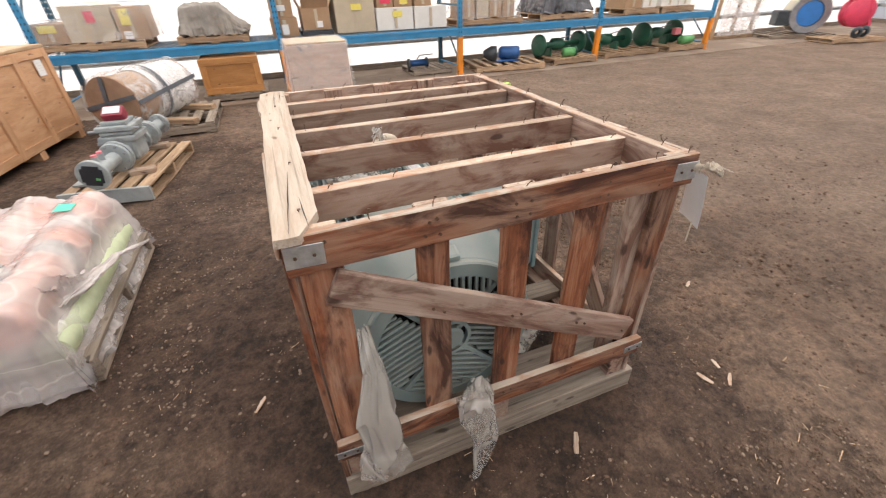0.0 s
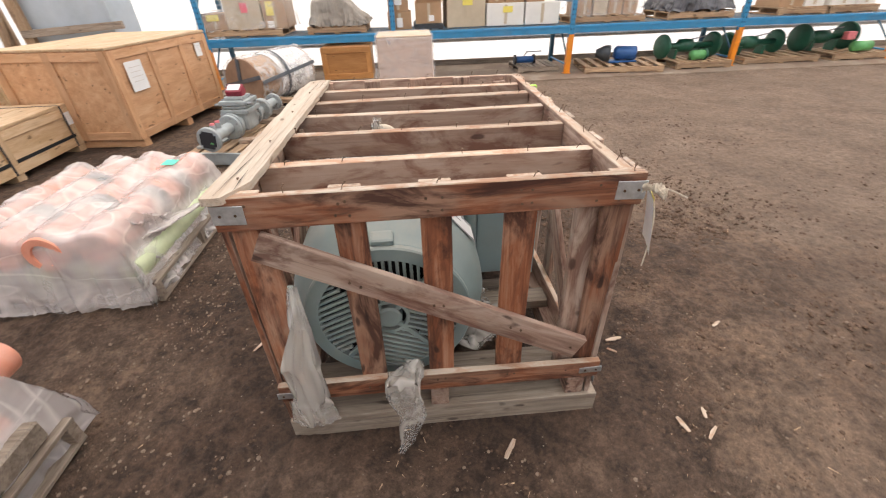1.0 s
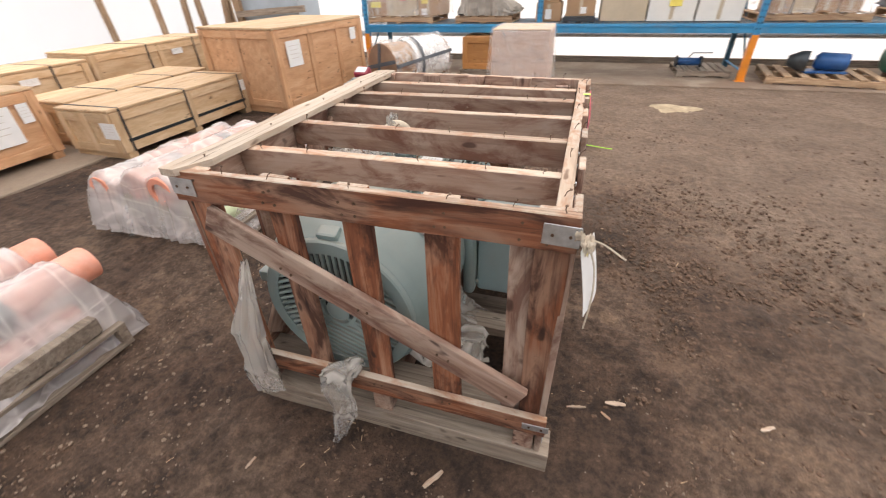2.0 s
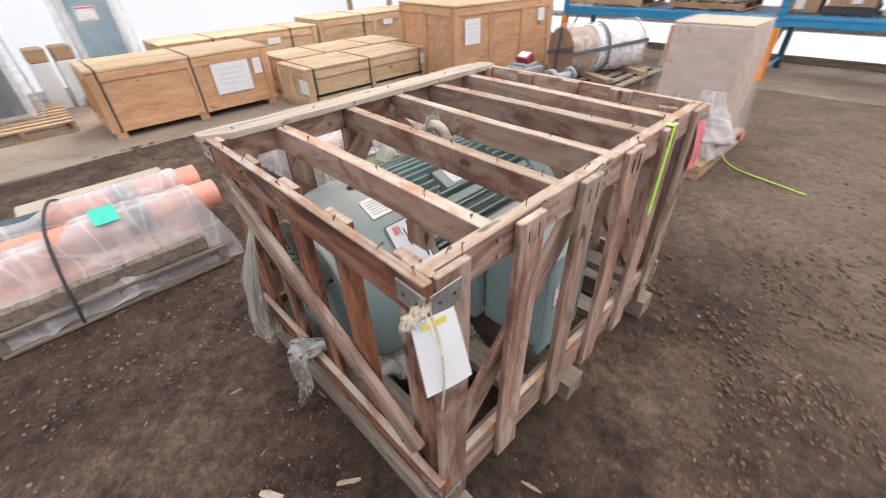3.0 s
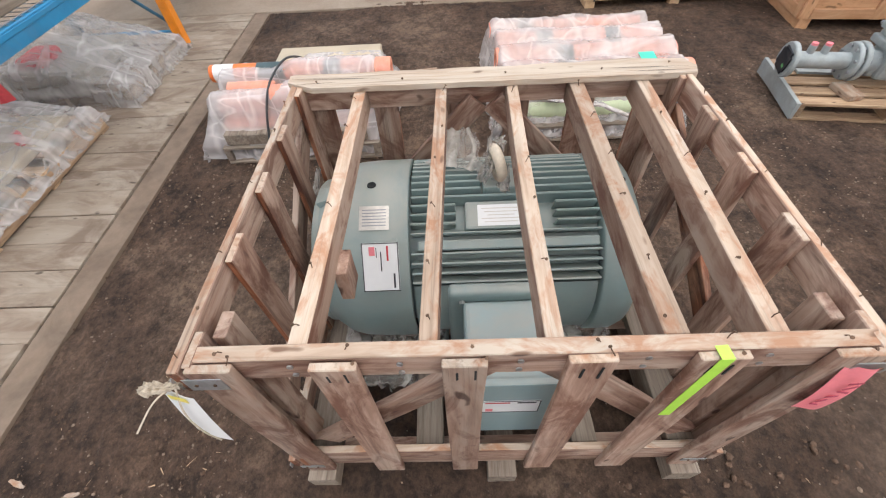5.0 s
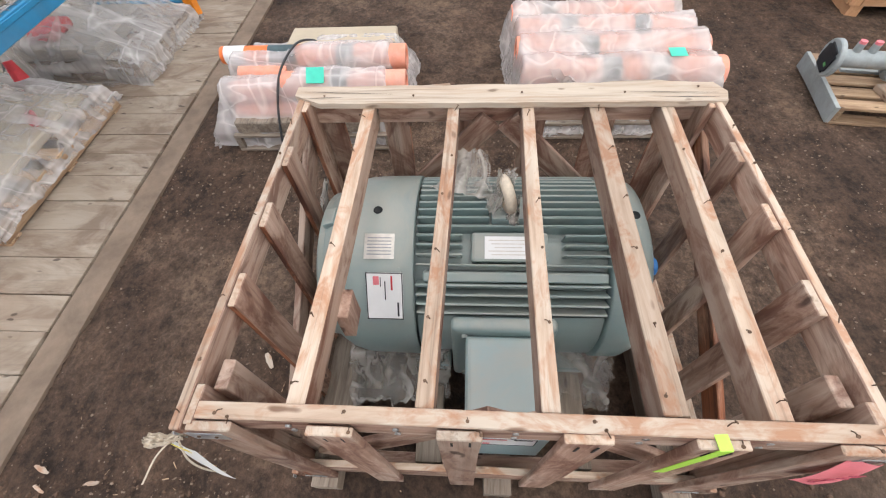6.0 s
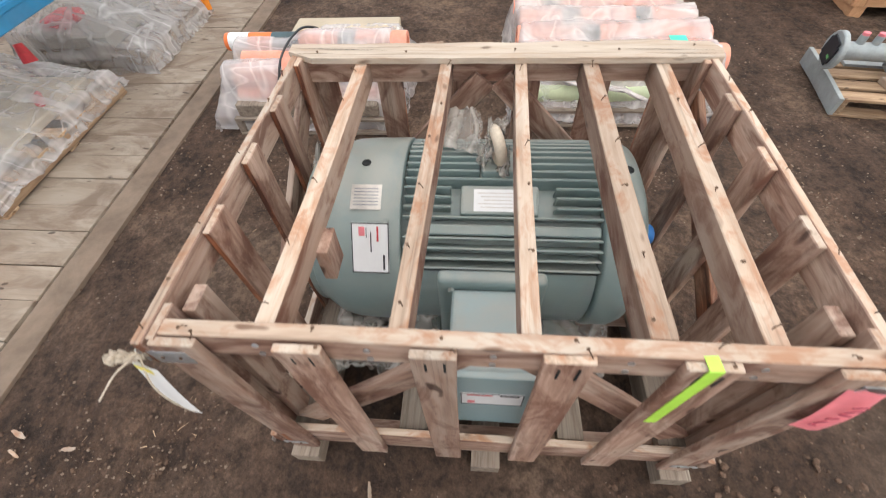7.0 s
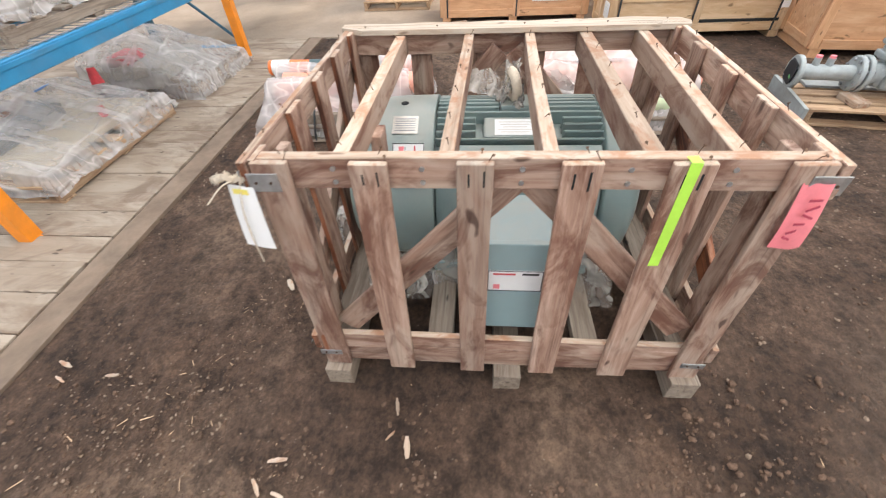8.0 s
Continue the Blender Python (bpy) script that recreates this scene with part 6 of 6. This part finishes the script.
part("sheet", box(0.75, 0.75, 0.12, 0.02), SACK, lb, "", pose(-2.15, -2.78, 0.205))
part("sheet", box(0.30, 0.22, 0.08, 0.02), RED, lb, "", pose(-2.0, -2.9, 0.305))
drape("film_wrap", -2.15, -2.60, 0.98, 1.12, lambda x, y: 0.16 + 0.52 * np.clip(0.6 - y, 0, 0.7) * (1 - 0.5 * np.clip(np.abs(x) / 0.5, 0, 1) ** 2), "milky stretch film over a heaped load", 121, FILM_GREY, foot=0.02, rough=0.02)
SH_SOUTH = 0.88
pallet(pose(-1.1, -2.62, SH_SOUTH), 1.5, 0.98, 0.11, WOOD_GREY, "dark pallet on the rack shelf")
drape("tarp_load", -1.1, -2.6, 1.35, 0.85, lambda x, y: 1.17 + 0.05 * np.cos(x * 6), "grey film-covered load on the rack shelf", 131, FILM_GREY, foot=SH_SOUTH + 0.1, rough=0.018)
pallet(pose(-3.9, -2.62, SH_SOUTH), 1.2, 0.98, 0.11, WOOD_GREY, "dark pallet on the rack shelf")
carton(-4.4, -3.9, -2.9, -2.3, SH_SOUTH + 0.11, 1.24, CARD, "brown carton on the rack shelf", ())
carton(-3.85, -3.4, -2.9, -2.3, SH_SOUTH + 0.11, 1.14, CARD, "brown carton on the rack shelf", ())


# ---- scraps and clods on the dirt ----
sa, sr = np.meshgrid(np.linspace(0, 2 * math.pi, 41), np.linspace(0, 1, 12), indexing="ij")
reach = 0.30 + 0.05 * np.sin(3 * sa + 1) + 0.03 * np.sin(5 * sa)
sand = new("sand_patch", grid_mesh("sand_patch", reach * sr * np.cos(sa), 0.75 * reach * sr * np.sin(sa), 0.03 * (1 - sr ** 2) - 0.006))
sand.data.materials.append(plain("spilt_sand", (0.42, 0.33, 0.22), 0.95, 0.0, 0.25, 14.0, (0.22, 0.15, 0.10), 0.5, 0.6))
sand.matrix_basis = pose(2.29, 5.15, 0)
tagged(sand, "small pale patch of spilt sand on the dirt", "sand", kind="stuff")

def scatter(name, count, label, category, mats, shape, seed, spots):
    rng = np.random.RandomState(seed)
    verts, faces, mi = [], [], []
    base_v, base_f = shape
    for k in range(count):
        x0, x1, y0, y1, lo, hi = spots[k % len(spots)]
        x, y = (x0 + x1) / 2 + rng.normal() * (x1 - x0) / 3.2, (y0 + y1) / 2 + rng.normal() * (y1 - y0) / 3.2
        if x < -3.5 or y < -1.4 or y > 6.3:
            continue
        if 0.0 < x < 1.2 and 0.0 < y < 1.46 and rng.rand() < 0.6:
            continue
        s = lo * (hi / lo) ** (rng.rand() ** 1.6)
        e = Matrix.LocRotScale((x, y, -0.004 + 0.2 * s), Euler((rng.uniform(-0.4, 0.4), rng.uniform(-0.4, 0.4), rng.uniform(0, 6.28))), (s * rng.uniform(0.7, 1.4), s * rng.uniform(0.7, 1.2), s * rng.uniform(0.5, 0.9)))
        o = len(verts)
        verts += [tuple(e @ (Vector(v) * (1 + 0.25 * (rng.rand() - 0.5)))) for v in base_v]
        faces += [tuple(o + i for i in f) for f in base_f]
        mi += [k % len(mats)] * len(base_f)
    me = bpy.data.meshes.new(name)
    me.from_pydata(verts, [], faces)
    for m in mats:
        me.materials.append(m)
    me.polygons.foreach_set("material_index", mi)
    return tagged(new(name, me), label, category, kind="stuff")


ico = bmesh.new()
bmesh.ops.create_icosphere(ico, subdivisions=1, radius=1)
ICO = ([tuple(v.co) for v in ico.verts], [tuple(v.index for v in f.verts) for f in ico.faces])
ico.free()
SLIVER = ([(-3, -0.35, 0), (3, -0.2, 0.05), (3.4, 0.15, 0), (-2.8, 0.4, 0), (-3, -0.3, 0.25), (3, -0.2, 0.25), (3.3, 0.1, 0.2), (-2.8, 0.35, 0.25)],
          [(0, 3, 2, 1), (4, 5, 6, 7), (0, 1, 5, 4), (1, 2, 6, 5), (2, 3, 7, 6), (3, 0, 4, 7)])
CLOD_A, CLOD_B = plain("clod_brown", (0.135, 0.082, 0.054), 0.95, 0, 0.35, 90), plain("clod_pale", (0.27, 0.195, 0.14), 0.95, 0, 0.3, 90)
scatter("clods", 30000, "small dirt clods and pebbles lying on the ground", "clods", [CLOD_A, CLOD_A, CLOD_A, CLOD_B], ICO, 5,
        [(-1.0, 3.4, -1.4, 0.2, 0.002, 0.009), (0.6, 2.6, -1.2, 0.8, 0.0018, 0.008), (1.2, 4.5, -1.4, 4.5, 0.0025, 0.014), (-1.0, 0.05, -1.4, 3.0, 0.002, 0.010), (1.3, 2.7, 0.2, 2.6, 0.0025, 0.016), (-3.4, 3, 1.2, 6.2, 0.003, 0.010)])
scatter("wood_slivers", 620, "pale wood slivers strewn over the dirt", "wood scraps", [STRAW], SLIVER, 8,
        [(1.2, 2.2, -0.9, 0.5, 0.002, 0.008), (0.1, 1.6, -0.9, -0.05, 0.002, 0.007), (-0.8, 0.0, 0.2, 1.4, 0.002, 0.006), (1.2, 3.2, 0.0, 3.0, 0.002, 0.006), (-3.0, 3.0, -1.4, 5.0, 0.002, 0.005)])
def flake(ln, w):
    """A jagged splinter of wood, thicker along one side."""
    bm = bmesh.new()
    n = 7
    rim = []
    for k in range(n):
        u = k / (n - 1) - 0.5
        taper = 1 - 1.3 * abs(u) ** 1.5
        rim.append((u * ln, w * taper * random.uniform(0.3, 0.55), -w * taper * random.uniform(0.3, 0.55)))
    top = [(bm.verts.new((x, a, 0.003)), bm.verts.new((x, b, 0.0055))) for x, a, b in rim]
    low = [(bm.verts.new((x, a, 0.0)), bm.verts.new((x, b, 0.0))) for x, a, b in rim]
    for (p, q, lp, lq) in zip(top, top[1:], low, low[1:]):
        bm.faces.new((p[0], p[1], q[1], q[0]))
        bm.faces.new((lp[0], lq[0], lq[1], lp[1]))
        bm.faces.new((p[0], q[0], lq[0], lp[0]))
        bm.faces.new((p[1], lp[1], lq[1], q[1]))
    for k in (0, -1):
        bm.faces.new((top[k][0], low[k][0], low[k][1], top[k][1]))
    bmesh.ops.recalc_face_normals(bm, faces=bm.faces[:])
    return bm


for x, y, turn, ln in ((0.829, -0.13, 55, 0.085), (1.523, -0.10, 100, 0.07), (1.298, 0.31, 12, 0.075), (1.45, 0.37, 8, 0.08), (1.18, -1.216, 70, 0.08), (1.223, -0.962, 95, 0.06), (1.615, -0.145, 40, 0.07), (1.634, -0.06, 75, 0.05), (1.253, -1.184, 65, 0.06), (1.412, 0.3, 140, 0.045), (0.674, -0.347, 35, 0.09), (2.0, 0.412, 30, 0.06), (0.16, -0.266, 80, 0.05), (-0.28, 0.52, 60, 0.08)):
    chip = thing("wood_chip", pose(x, y, 0), "splintered pale chip of wood on the dirt", "wood scrap", "wood chips")
    part("flake", flake(ln, ln * random.uniform(0.22, 0.42)), WOOD_TOP, chip, "", pose(x, y, 0.008, random.uniform(-5, 5), random.uniform(-5, 5), turn))
